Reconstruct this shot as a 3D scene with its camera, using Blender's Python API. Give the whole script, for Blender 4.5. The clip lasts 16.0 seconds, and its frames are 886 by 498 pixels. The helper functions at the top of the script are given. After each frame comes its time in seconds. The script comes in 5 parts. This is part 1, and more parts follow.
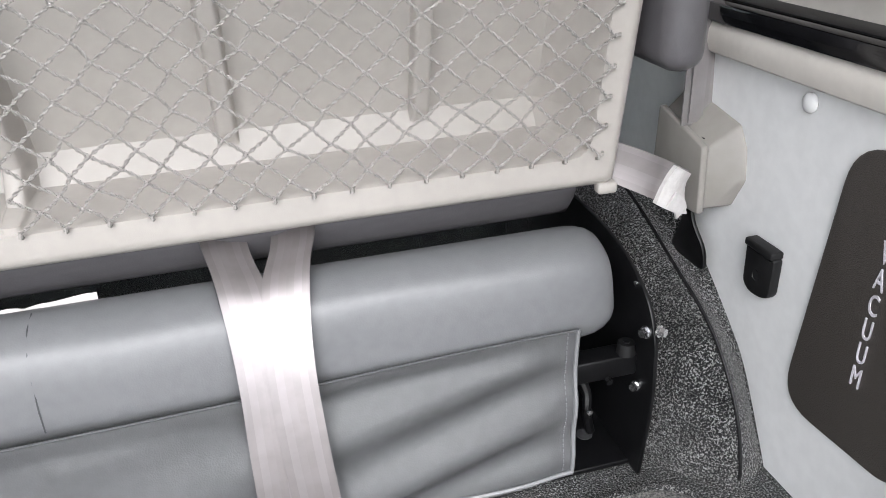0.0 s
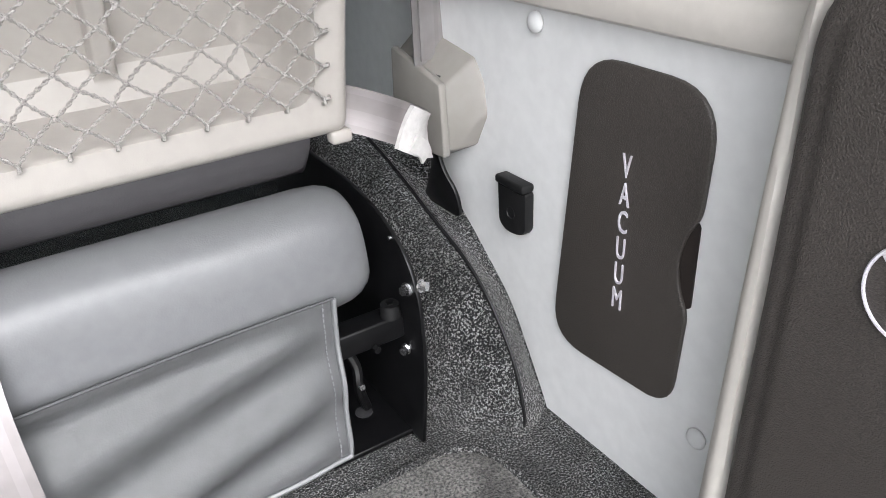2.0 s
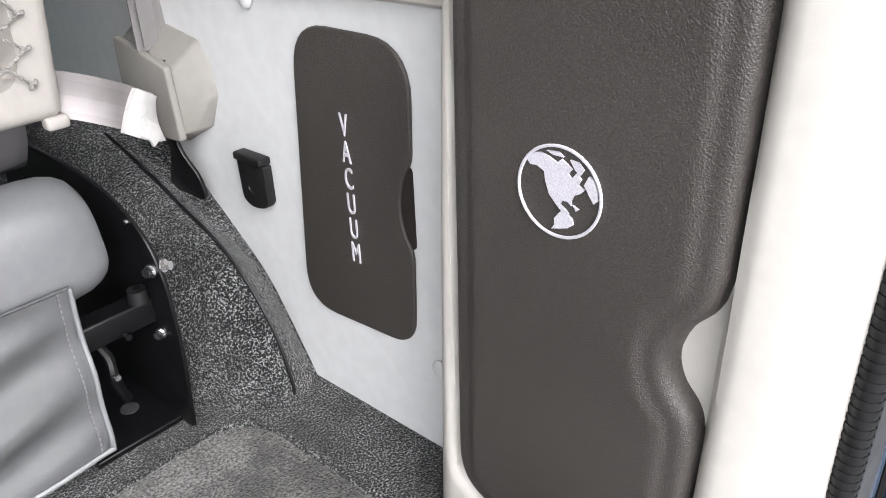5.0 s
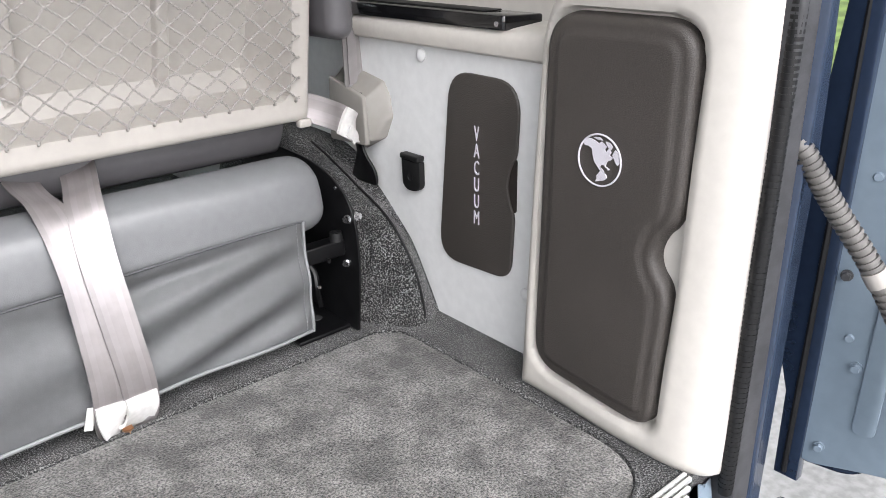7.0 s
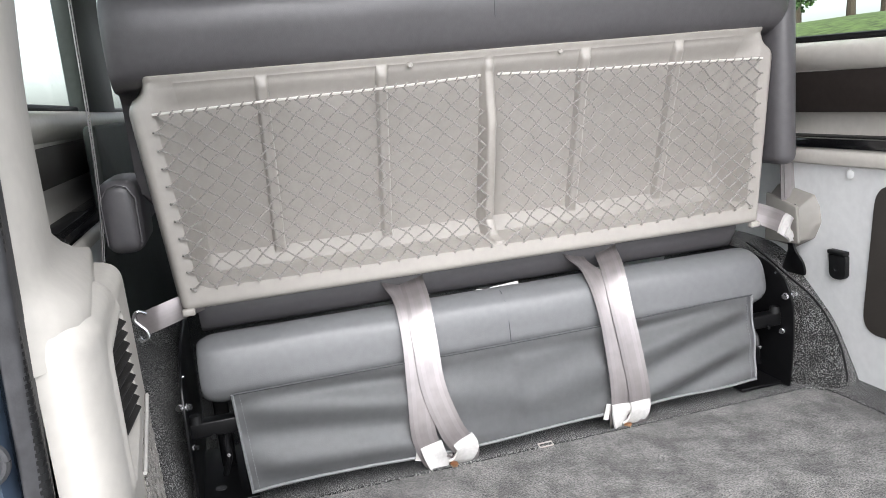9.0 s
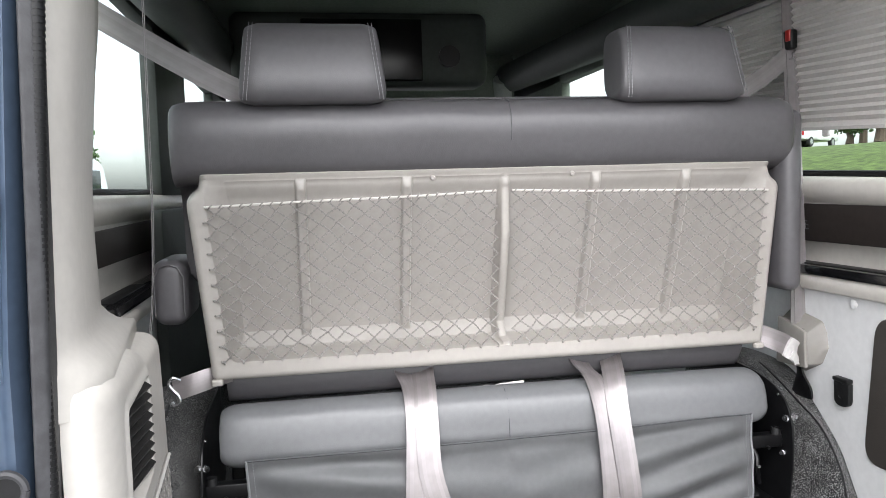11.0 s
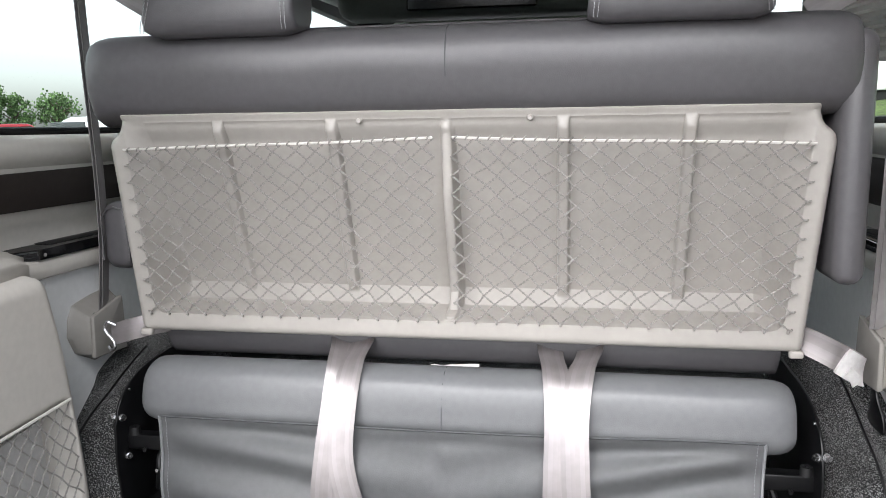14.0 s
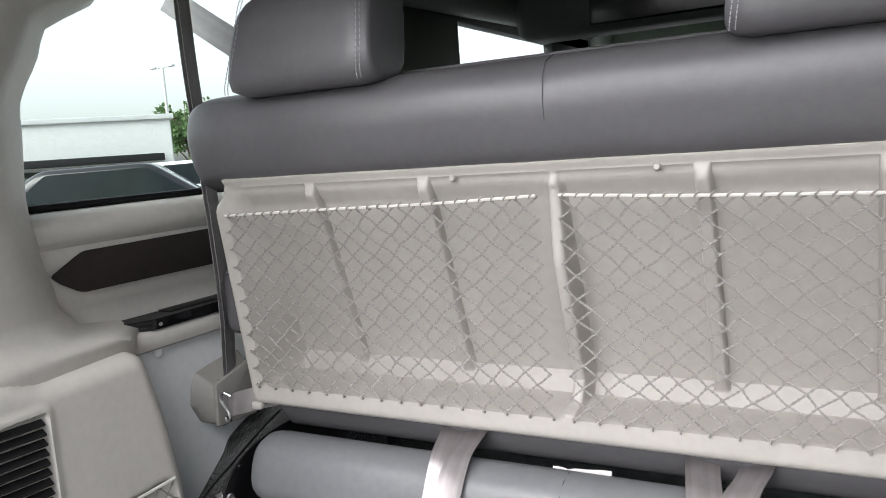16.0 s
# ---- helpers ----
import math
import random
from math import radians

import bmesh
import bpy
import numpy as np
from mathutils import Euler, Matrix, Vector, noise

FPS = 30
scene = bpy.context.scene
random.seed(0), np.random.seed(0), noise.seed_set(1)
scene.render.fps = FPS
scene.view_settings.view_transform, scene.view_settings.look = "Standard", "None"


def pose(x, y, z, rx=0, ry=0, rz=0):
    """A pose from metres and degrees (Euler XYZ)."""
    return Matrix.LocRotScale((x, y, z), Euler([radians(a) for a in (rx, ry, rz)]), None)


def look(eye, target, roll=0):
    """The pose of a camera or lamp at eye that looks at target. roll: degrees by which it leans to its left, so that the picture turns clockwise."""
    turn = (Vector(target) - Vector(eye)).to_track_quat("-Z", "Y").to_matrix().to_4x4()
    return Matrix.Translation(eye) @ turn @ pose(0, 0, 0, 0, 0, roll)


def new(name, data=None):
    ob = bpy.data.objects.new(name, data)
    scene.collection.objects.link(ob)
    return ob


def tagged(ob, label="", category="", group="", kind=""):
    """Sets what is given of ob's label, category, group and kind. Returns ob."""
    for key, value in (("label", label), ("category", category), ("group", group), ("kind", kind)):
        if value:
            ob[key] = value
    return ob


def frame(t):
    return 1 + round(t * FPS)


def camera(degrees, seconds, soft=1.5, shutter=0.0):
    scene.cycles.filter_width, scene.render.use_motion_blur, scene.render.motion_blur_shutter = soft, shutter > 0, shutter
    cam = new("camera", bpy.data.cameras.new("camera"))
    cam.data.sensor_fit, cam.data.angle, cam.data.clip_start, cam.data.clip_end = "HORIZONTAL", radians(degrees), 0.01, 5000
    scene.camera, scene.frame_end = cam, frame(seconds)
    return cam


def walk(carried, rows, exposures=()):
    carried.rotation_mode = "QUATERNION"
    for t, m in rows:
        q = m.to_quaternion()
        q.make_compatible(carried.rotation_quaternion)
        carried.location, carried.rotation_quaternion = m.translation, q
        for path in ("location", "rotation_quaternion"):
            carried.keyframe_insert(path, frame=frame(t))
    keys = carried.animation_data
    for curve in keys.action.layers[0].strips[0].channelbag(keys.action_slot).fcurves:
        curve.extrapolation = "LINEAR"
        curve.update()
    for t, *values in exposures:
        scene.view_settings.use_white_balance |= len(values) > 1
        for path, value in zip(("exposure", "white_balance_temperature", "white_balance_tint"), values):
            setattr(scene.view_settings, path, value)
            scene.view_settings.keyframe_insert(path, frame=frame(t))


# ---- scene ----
cam = camera(59.6, 16.0, soft=0.8)
PATH = [
    (0, (0.234, -0.745, 0.725), (0.679, 0.982, -0.179), -2.4),
    (0.5, (0.228, -0.752, 0.733), (0.679, 0.971, -0.177), -2.8),
    (1, (0.244, -0.748, 0.716), (0.732, 0.968, -0.187), -3.8),
    (1.5, (0.274, -0.714, 0.676), (1.019, 0.886, -0.264), -3.3),
    (2, (0.307, -0.693, 0.652), (1.238, 0.799, -0.3), -2.7),
    (2.5, (0.331, -0.673, 0.635), (1.402, 0.717, -0.324), -3.0),
    (3, (0.355, -0.659, 0.623), (1.556, 0.612, -0.348), -2.6),
    (3.5, (0.365, -0.641, 0.609), (1.645, 0.567, -0.341), -2.7),
    (4, (0.381, -0.644, 0.614), (1.675, 0.531, -0.358), -2.3),
    (4.2, (0.386, -0.657, 0.612), (1.681, 0.515, -0.361), -2.2),
    (6.3, (0.145, -1.051, 0.672), (1.416, 0.287, -0.1), -1.4),
    (6.5, (0.123, -1.074, 0.681), (1.349, 0.314, -0.073), -0.5),
    (7, (-0.039, -1.114, 0.679), (1.167, 0.284, -0.09), -1.0),
    (7.5, (-0.174, -1.217, 0.663), (1.003, 0.196, -0.124), -3.7),
    (8, (-0.254, -1.392, 0.682), (0.738, 0.158, -0.101), -7.0),
    (8.5, (-0.352, -1.47, 0.712), (0.339, 0.281, 0.035), -10.7),
    (9, (-0.516, -1.492, 0.742), (-0.012, 0.402, 0.345), -5.4),
    (9.2, (-0.558, -1.518, 0.742), (-0.099, 0.407, 0.454), -4.0),
    (11.3, (-0.348, -1.703, 0.776), (-0.004, 0.261, 0.625), -1.7),
    (11.5, (-0.286, -1.727, 0.751), (0.088, 0.232, 0.6), -2.6),
    (12, (-0.146, -1.698, 0.72), (0.282, 0.244, 0.513), -4.5),
    (12.5, (-0.022, -1.539, 0.735), (0.308, 0.418, 0.49), -3.2),
    (13, (-0.009, -1.445, 0.777), (0.085, 0.529, 0.465), -2.5),
    (13.5, (0.138, -1.443, 0.776), (-0.013, 0.529, 0.476), -1.5),
    (14, (0.25, -1.403, 0.784), (-0.104, 0.54, 0.473), -0.8),
    (14.5, (0.276, -1.232, 0.79), (-0.237, 0.675, 0.473), -0.9),
    (15, (0.293, -1.143, 0.792), (-0.477, 0.676, 0.483), -1.3),
    (15.3, (0.352, -1.112, 0.808), (-0.589, 0.626, 0.501), -2.6),
    (15.5, (0.376, -1.103, 0.806), (-0.604, 0.617, 0.523), -3.1),
    (16, (0.402, -1.078, 0.844), (-0.554, 0.659, 0.586), -4.1),
]
walk(cam, [(t, look(eye, target, roll)) for t, eye, target, roll in PATH], exposures=((0.0, 1.5, 6200, 11), (1.0, 1.5, 6200, 11), (2.5, 1.82, 6250, 11), (4.0, 1.95, 6250, 11), (6.5, 1.72, 6300, 12), (8.5, 1.54, 6250, 11), (12.0, 1.55, 6250, 11), (13.5, 1.45, 6250, 11), (15.5, 1.45, 6250, 11), (16.0, 1.38, 6250, 11)))

# ---- world, sun and exposure ----
world = bpy.data.worlds.new("overcast_sky")
scene.world = world
world.use_nodes = True
wn, wl = world.node_tree.nodes, world.node_tree.links
wn.clear()
sky = wn.new("ShaderNodeTexSky")
sky.sky_type, sky.sun_disc = "NISHITA", False
sky.sun_elevation, sky.sun_rotation = radians(40), radians(202)
sky.air_density, sky.dust_density = 1.0, 3.0
pale = wn.new("ShaderNodeHueSaturation")
pale.inputs["Saturation"].default_value = 0.22
back = wn.new("ShaderNodeBackground")
back.inputs["Strength"].default_value = 0.15
wout = wn.new("ShaderNodeOutputWorld")
wl.new(sky.outputs[0], pale.inputs["Color"])
wl.new(pale.outputs[0], back.inputs["Color"])
wl.new(back.outputs[0], wout.inputs["Surface"])

sun_data = bpy.data.lights.new("sun", "SUN")
sun_data.energy, sun_data.angle, sun_data.color = 0.95, radians(36), (1.0, 0.975, 0.94)
sun = new("sun", sun_data)
sun.matrix_world = look((1.3, -3.5, 3.2), (0, 0, 0))


# ---- materials ----
def material(name, colour, rough=0.5, metal=0.0, scale=0.0, vary=0.12, bump=0.0, bump_scale=300.0, coat=0.0, spec=0.5, second=None, stain=0.0, kind="noise"):
    """A surface with grain at one scale, broader blotches at another, and fine relief."""
    m = bpy.data.materials.new(name)
    m.use_nodes = True
    n, l = m.node_tree.nodes, m.node_tree.links
    b = n["Principled BSDF"]
    b.inputs["Roughness"].default_value, b.inputs["Metallic"].default_value = rough, metal
    b.inputs["Coat Weight"].default_value = coat
    b.inputs["Coat Roughness"].default_value = 0.08
    b.inputs["Specular IOR Level"].default_value = spec
    tc = n.new("ShaderNodeTexCoord")
    if scale:
        grain = n.new("ShaderNodeTexNoise")
        grain.inputs["Scale"].default_value, grain.inputs["Detail"].default_value = scale, 4
        l.new(tc.outputs["Object"], grain.inputs["Vector"])
        ramp = n.new("ShaderNodeValToRGB")
        lo = [max(0, c * (1 - vary)) for c in colour]
        hi = list(second) if second else [min(1, c * (1 + vary)) for c in colour]
        ramp.color_ramp.elements[0].position, ramp.color_ramp.elements[1].position = 0.35, 0.65
        ramp.color_ramp.elements[0].color, ramp.color_ramp.elements[1].color = (*lo, 1), (*hi, 1)
        l.new(grain.outputs["Fac"], ramp.inputs["Fac"])
        out = ramp.outputs["Color"]
        broad = n.new("ShaderNodeTexNoise")
        broad.inputs["Scale"].default_value, broad.inputs["Detail"].default_value = 5.0, 3
        l.new(tc.outputs["Object"], broad.inputs["Vector"])
        if stain:
            mix = n.new("ShaderNodeMix")
            mix.data_type, mix.blend_type = "RGBA", "MULTIPLY"
            mix.inputs["Factor"].default_value = 1.0
            sr = n.new("ShaderNodeMapRange")
            sr.inputs["From Min"].default_value, sr.inputs["From Max"].default_value = 0.3, 0.7
            sr.inputs["To Min"].default_value, sr.inputs["To Max"].default_value = 1 - stain, 1 + stain
            l.new(broad.outputs["Fac"], sr.inputs["Value"])
            l.new(out, mix.inputs["A"])
            l.new(sr.outputs[0], mix.inputs["B"])
            out = mix.outputs["Result"]
        l.new(out, b.inputs["Base Color"])
        rr = n.new("ShaderNodeMapRange")
        rr.inputs["To Min"].default_value, rr.inputs["To Max"].default_value = max(0.02, rough - 0.06), min(1, rough + 0.06)
        l.new(broad.outputs["Fac"], rr.inputs["Value"])
        l.new(rr.outputs[0], b.inputs["Roughness"])
    else:
        b.inputs["Base Color"].default_value = (*colour, 1)
    if bump:
        if kind == "leather":
            tex = n.new("ShaderNodeTexVoronoi")
            tex.feature, tex.inputs["Scale"].default_value = "SMOOTH_F1", bump_scale
            tex.inputs["Randomness"].default_value = 1.0
            height = tex.outputs["Distance"]
            warp = n.new("ShaderNodeTexNoise")
            warp.inputs["Scale"].default_value, warp.inputs["Detail"].default_value = 45, 2
            l.new(tc.outputs["Object"], warp.inputs["Vector"])
            add = n.new("ShaderNodeVectorMath")
            add.operation = "MULTIPLY_ADD"
            add.inputs[1].default_value = (0.005, 0.005, 0.005)
            l.new(warp.outputs["Color"], add.inputs[0])
            l.new(tc.outputs["Object"], add.inputs[2])
            l.new(add.outputs[0], tex.inputs["Vector"])
        else:
            tex = n.new("ShaderNodeTexNoise")
            tex.inputs["Scale"].default_value, tex.inputs["Detail"].default_value = bump_scale, 3
            height = tex.outputs["Fac"]
        if kind != "leather":
            l.new(tc.outputs["Object"], tex.inputs["Vector"])
        bp = n.new("ShaderNodeBump")
        bp.inputs["Strength"].default_value, bp.inputs["Distance"].default_value = bump, 0.001
        l.new(height, bp.inputs["Height"])
        l.new(bp.outputs[0], b.inputs["Normal"])
    return m


def carpet_material(name, dark, light, scale, edge, stain, patch):
    """Cut-pile carpet: dark and light tufts, worn patches, strong fine relief."""
    m = material(name, dark, 0.95, scale=scale, second=light, stain=stain, bump=1.0, bump_scale=scale * 1.3, spec=0.1)
    tufts = [x for x in m.node_tree.nodes if x.type == "TEX_NOISE"]
    tufts[0].inputs["Detail"].default_value, tufts[0].inputs["Roughness"].default_value = 2.0, 0.7
    tufts[1].inputs["Scale"].default_value, tufts[1].inputs["Detail"].default_value, tufts[1].inputs["Roughness"].default_value = patch, 8, 0.75
    ramp = [x for x in m.node_tree.nodes if x.type == "VALTORGB"][0]
    ramp.color_ramp.elements[0].position, ramp.color_ramp.elements[1].position = edge
    for x in m.node_tree.nodes:
        if x.type == "BUMP":
            x.inputs["Distance"].default_value = 0.004
        if x.type == "MAP_RANGE" and x.inputs["To Max"].default_value > 1.01:
            x.inputs["From Min"].default_value, x.inputs["From Max"].default_value = 0.41, 0.59
    m.node_tree.nodes["Principled BSDF"].inputs["Sheen Weight"].default_value = 0.2
    return m


def webbing_material(name, colour, rough, ribs, shine=0.45):
    """Woven seat-belt webbing: fine cross ribs and a satin shine."""
    m = material(name, colour, rough, scale=40, vary=0.06, stain=0.05)
    n, l = m.node_tree.nodes, m.node_tree.links
    uv = n.new("ShaderNodeUVMap")
    wave = n.new("ShaderNodeTexWave")
    wave.bands_direction = "Y"
    wave.inputs["Scale"].default_value = ribs
    l.new(uv.outputs[0], wave.inputs["Vector"])
    bp = n.new("ShaderNodeBump")
    bp.inputs["Strength"].default_value, bp.inputs["Distance"].default_value = 0.10, 0.0004
    l.new(wave.outputs["Fac"], bp.inputs["Height"])
    b = n["Principled BSDF"]
    l.new(bp.outputs[0], b.inputs["Normal"])
    b.inputs["Metallic"].default_value = shine
    b.inputs["Specular IOR Level"].default_value = 0.8
    # lengthwise weave lines
    warp = n.new("ShaderNodeTexWave")
    warp.bands_direction = "X"
    warp.inputs["Scale"].default_value, warp.inputs["Distortion"].default_value = 9.0, 0.6
    l.new(uv.outputs[0], warp.inputs["Vector"])
    lines = n.new("ShaderNodeMapRange")
    lines.inputs["To Min"].default_value, lines.inputs["To Max"].default_value = 0.90, 1.05
    l.new(warp.outputs["Fac"], lines.inputs["Value"])
    weave = n.new("ShaderNodeMix")
    weave.data_type, weave.blend_type = "RGBA", "MULTIPLY"
    weave.inputs["Factor"].default_value = 1.0
    l.new(b.inputs["Base Color"].links[0].from_socket, weave.inputs["A"])
    l.new(lines.outputs[0], weave.inputs["B"])
    l.new(weave.outputs["Result"], b.inputs["Base Color"])
    return m


def glass_material(name, tint):
    m = bpy.data.materials.new(name)
    m.use_nodes = True
    b = m.node_tree.nodes["Principled BSDF"]
    b.inputs["Base Color"].default_value = (*tint, 1)
    b.inputs["Transmission Weight"].default_value, b.inputs["Roughness"].default_value = 1.0, 0.0
    b.inputs["IOR"].default_value = 1.02
    return m


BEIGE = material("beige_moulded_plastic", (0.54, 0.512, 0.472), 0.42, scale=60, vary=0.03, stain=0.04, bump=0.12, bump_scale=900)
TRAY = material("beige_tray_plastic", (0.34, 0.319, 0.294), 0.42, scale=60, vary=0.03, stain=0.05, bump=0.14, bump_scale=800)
# tray beige darkened, offsetting the strong light that falls on the belt housings
HOUSING = material("darkened_beige_plastic", (0.255, 0.240, 0.222), 0.5, scale=60, vary=0.03, stain=0.04, bump=0.12, bump_scale=900)
GREY_PANEL = material("pale_grey_vinyl", (0.67, 0.673, 0.673), 0.5, scale=50, vary=0.03, stain=0.04, bump=0.1, bump_scale=700)
# the seat leather's colour, lightened to stand in for light on the skirt
SKIRT = material("lightened_seat_leather", (0.164, 0.167, 0.172), 0.38, scale=70, vary=0.04, stain=0.03, bump=0.12, bump_scale=620, kind="leather")
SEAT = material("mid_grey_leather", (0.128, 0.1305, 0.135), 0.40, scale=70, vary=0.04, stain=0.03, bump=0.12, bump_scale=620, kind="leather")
SEAT_DARK = material("dark_grey_leather", (0.090, 0.086, 0.091), 0.38, scale=70, vary=0.05, stain=0.05, bump=0.14, bump_scale=560, kind="leather")
BROWN = material("dark_brown_leather", (0.050, 0.0435, 0.039), 0.45, scale=520, vary=0.26, stain=0.12, bump=0.7, bump_scale=820, kind="leather")
BROWN_SMOOTH = material("dark_brown_trim", (0.024, 0.019, 0.017), 0.6, scale=60, vary=0.1, bump=0.2, bump_scale=500, spec=0.25)
THREAD = material("white_thread", (0.58, 0.56, 0.61), 0.6, scale=900, vary=0.15, bump=0.5, bump_scale=1200)
STITCH = material("grey_stitching", (0.24, 0.24, 0.25), 0.7, scale=500, vary=0.1)
STITCH_DARK = material("dark_stitching", (0.05, 0.052, 0.055), 0.7, scale=500, vary=0.1)
BLACK = material("black_painted_steel", (0.004, 0.004, 0.0045), 0.36, scale=50, vary=0.3, bump=0.05, spec=0.35)
GLOSS = material("gloss_black_plastic", (0.006, 0.006, 0.007), 0.12, scale=40, vary=0.3, coat=0.5)
SOFT_BLACK = material("matt_black_plastic", (0.007, 0.007, 0.0075), 0.5, scale=80, vary=0.2, bump=0.2, bump_scale=600, spec=0.35)
RUBBER = material("grey_rubber_seal", (0.036, 0.036, 0.039), 0.6, scale=60, vary=0.2, stain=0.2, bump=0.3, bump_scale=300)
PAD = material("grey_step_rubber", (0.10, 0.105, 0.115), 0.7, scale=60, vary=0.15, stain=0.15, bump=0.3, bump_scale=300)
STEEL = material("zinc_plated_steel", (0.75, 0.75, 0.77), 0.25, metal=1.0, scale=60, vary=0.08)
ALU = material("ribbed_aluminium", (0.78, 0.78, 0.77), 0.35, metal=0.6, scale=50, vary=0.06, stain=0.06)
CORD = material("braided_grey_cord", (0.255, 0.242, 0.228), 0.85, scale=900, vary=0.35, bump=1.0, bump_scale=900)
ROD = material("white_elastic_rod", (0.6, 0.58, 0.55), 0.5, scale=60, vary=0.05)
CARPET = carpet_material("charcoal_carpet", (0.006, 0.0065, 0.007), (0.235, 0.235, 0.231), 390, (0.51, 0.61), 0.42, 12)
MAT = carpet_material("grey_speckled_carpet", (0.038, 0.038, 0.037), (0.195, 0.188, 0.177), 290, (0.38, 0.62), 0.50, 11)
BELT = webbing_material("satin_grey_webbing", (0.255, 0.232, 0.234), 0.32, 120, 0.5)
BELT_DARK = webbing_material("taupe_webbing", (0.26, 0.243, 0.245), 0.42, 120, 0.25)
CLOTH = material("white_cloth", (0.50, 0.488, 0.476), 0.85, scale=120, vary=0.06, bump=0.6, bump_scale=300)
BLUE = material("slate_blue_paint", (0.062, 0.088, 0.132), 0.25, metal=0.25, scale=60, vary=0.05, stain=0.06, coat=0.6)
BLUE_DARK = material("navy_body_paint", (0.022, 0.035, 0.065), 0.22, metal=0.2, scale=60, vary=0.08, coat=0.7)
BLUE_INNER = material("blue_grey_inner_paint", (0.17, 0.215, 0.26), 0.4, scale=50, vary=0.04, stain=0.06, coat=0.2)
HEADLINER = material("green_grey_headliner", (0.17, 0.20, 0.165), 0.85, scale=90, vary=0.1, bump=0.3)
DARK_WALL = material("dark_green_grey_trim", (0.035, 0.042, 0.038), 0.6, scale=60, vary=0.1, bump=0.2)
GREEN_TRIM = material("pale_green_grey_trim", (0.42, 0.46, 0.42), 0.6, scale=60, vary=0.06)
SHADE = material("pleated_grey_fabric", (0.60, 0.575, 0.555), 0.8, scale=200, vary=0.06, stain=0.06, bump=0.3, bump_scale=800)
GLASS = glass_material("window_glass", (0.78, 0.85, 0.80))
SCREEN = material("black_screen", (0.004, 0.004, 0.005), 0.2)
COPPER = material("brass_bolt", (0.55, 0.33, 0.2), 0.35, metal=1.0, scale=60)
RED = material("red_paint", (0.45, 0.02, 0.02), 0.3, coat=0.5, scale=20, vary=0.05)


# ---- building helpers ----
ROOT = {}


def thing(name, at, label, category, group="", kind=""):
    ob = new(name)
    ob.empty_display_size = 0.05
    ob.location = at
    ROOT[ob] = Vector(at)
    return tagged(ob, label, category, group, kind)


def part(name, bm, mat, parent=None, label="", smooth=True, auto=40):
    """One mesh object from a bmesh in world places, under a thing or a part."""
    at = ROOT.get(parent, Vector((0, 0, 0))) if parent else Vector((0, 0, 0))
    bmesh.ops.translate(bm, verts=bm.verts, vec=-at)
    for f in bm.faces:
        f.smooth = smooth
    if smooth:
        bm.normal_update()
        for e in bm.edges:
            if len(e.link_faces) == 2 and e.calc_face_angle(0) > radians(auto):
                e.smooth = False
    me = bpy.data.meshes.new(name)
    bm.to_mesh(me)
    bm.free()
    me.materials.append(mat)
    ob = new(name, me)
    if parent:
        ob.parent = parent
        ROOT[ob] = at
    if label:
        ob["label"] = label
    return ob


def whole(name, bm, mat, label, category, group="", kind="", auto=40):
    return tagged(part(name, bm, mat, auto=auto), label, category, group, kind)


def rbox(centre, size, bevel=0.005, seg=3, m=None, bm=None):
    bm = bm or bmesh.new()
    got = bmesh.ops.create_cube(bm, size=1.0)
    vs = got["verts"]
    for v in vs:
        v.co = Vector((v.co.x * size[0], v.co.y * size[1], v.co.z * size[2]))
    es = list({e for v in vs for e in v.link_edges})
    if bevel > 0:
        out = bmesh.ops.bevel(bm, geom=es, offset=bevel, segments=seg, profile=0.5, affect="EDGES")
        vs = list({v for f in out["faces"] for v in f.verts} | {v for v in vs if v.is_valid})
        vs = list({v for f in out["faces"] for v in f.verts} | set(vs))
        link = {v for v in vs for e in v.link_edges for v in e.verts}
        vs = list(set(vs) | link)
    if m:
        bmesh.ops.transform(bm, matrix=m, verts=vs)
    bmesh.ops.translate(bm, verts=vs, vec=centre)
    return bm


def tube(points, r, n=8, bm=None, flat=1.0, caps=True):
    """A round bar along points; r is one number or one for each point."""
    bm = bm or bmesh.new()
    pts = [Vector(p) for p in points]
    rs = r if isinstance(r, (list, tuple)) else [r] * len(pts)
    rings, side = [], None
    for i, p in enumerate(pts):
        d = (pts[min(i + 1, len(pts) - 1)] - pts[max(i - 1, 0)]).normalized()
        if side is None:
            side = d.orthogonal().normalized()
        side = (side - d * side.dot(d)).normalized()
        up = d.cross(side)
        rings.append([bm.verts.new(p + rs[i] * (math.cos(a) * side + flat * math.sin(a) * up)) for a in (2 * math.pi * k / n for k in range(n))])
    for a, b in zip(rings, rings[1:]):
        for k in range(n):
            bm.faces.new((a[k], a[(k + 1) % n], b[(k + 1) % n], b[k]))
    if caps:
        bm.faces.new(rings[0][::-1])
        bm.faces.new(rings[-1])
    return bm


def spline(points, n=8):
    """A smooth curve through points."""
    p = [Vector(q) for q in points]
    p = [2 * p[0] - p[1], *p, 2 * p[-1] - p[-2]]
    out = []
    for i in range(1, len(p) - 2):
        for k in range(n):
            t = k / n
            a, b, c, d = p[i - 1], p[i], p[i + 1], p[i + 2]
            out.append(0.5 * (2 * b + (c - a) * t + (2 * a - 5 * b + 4 * c - d) * t * t + (3 * b - a - 3 * c + d) * t ** 3))
    return out + [p[-2]]


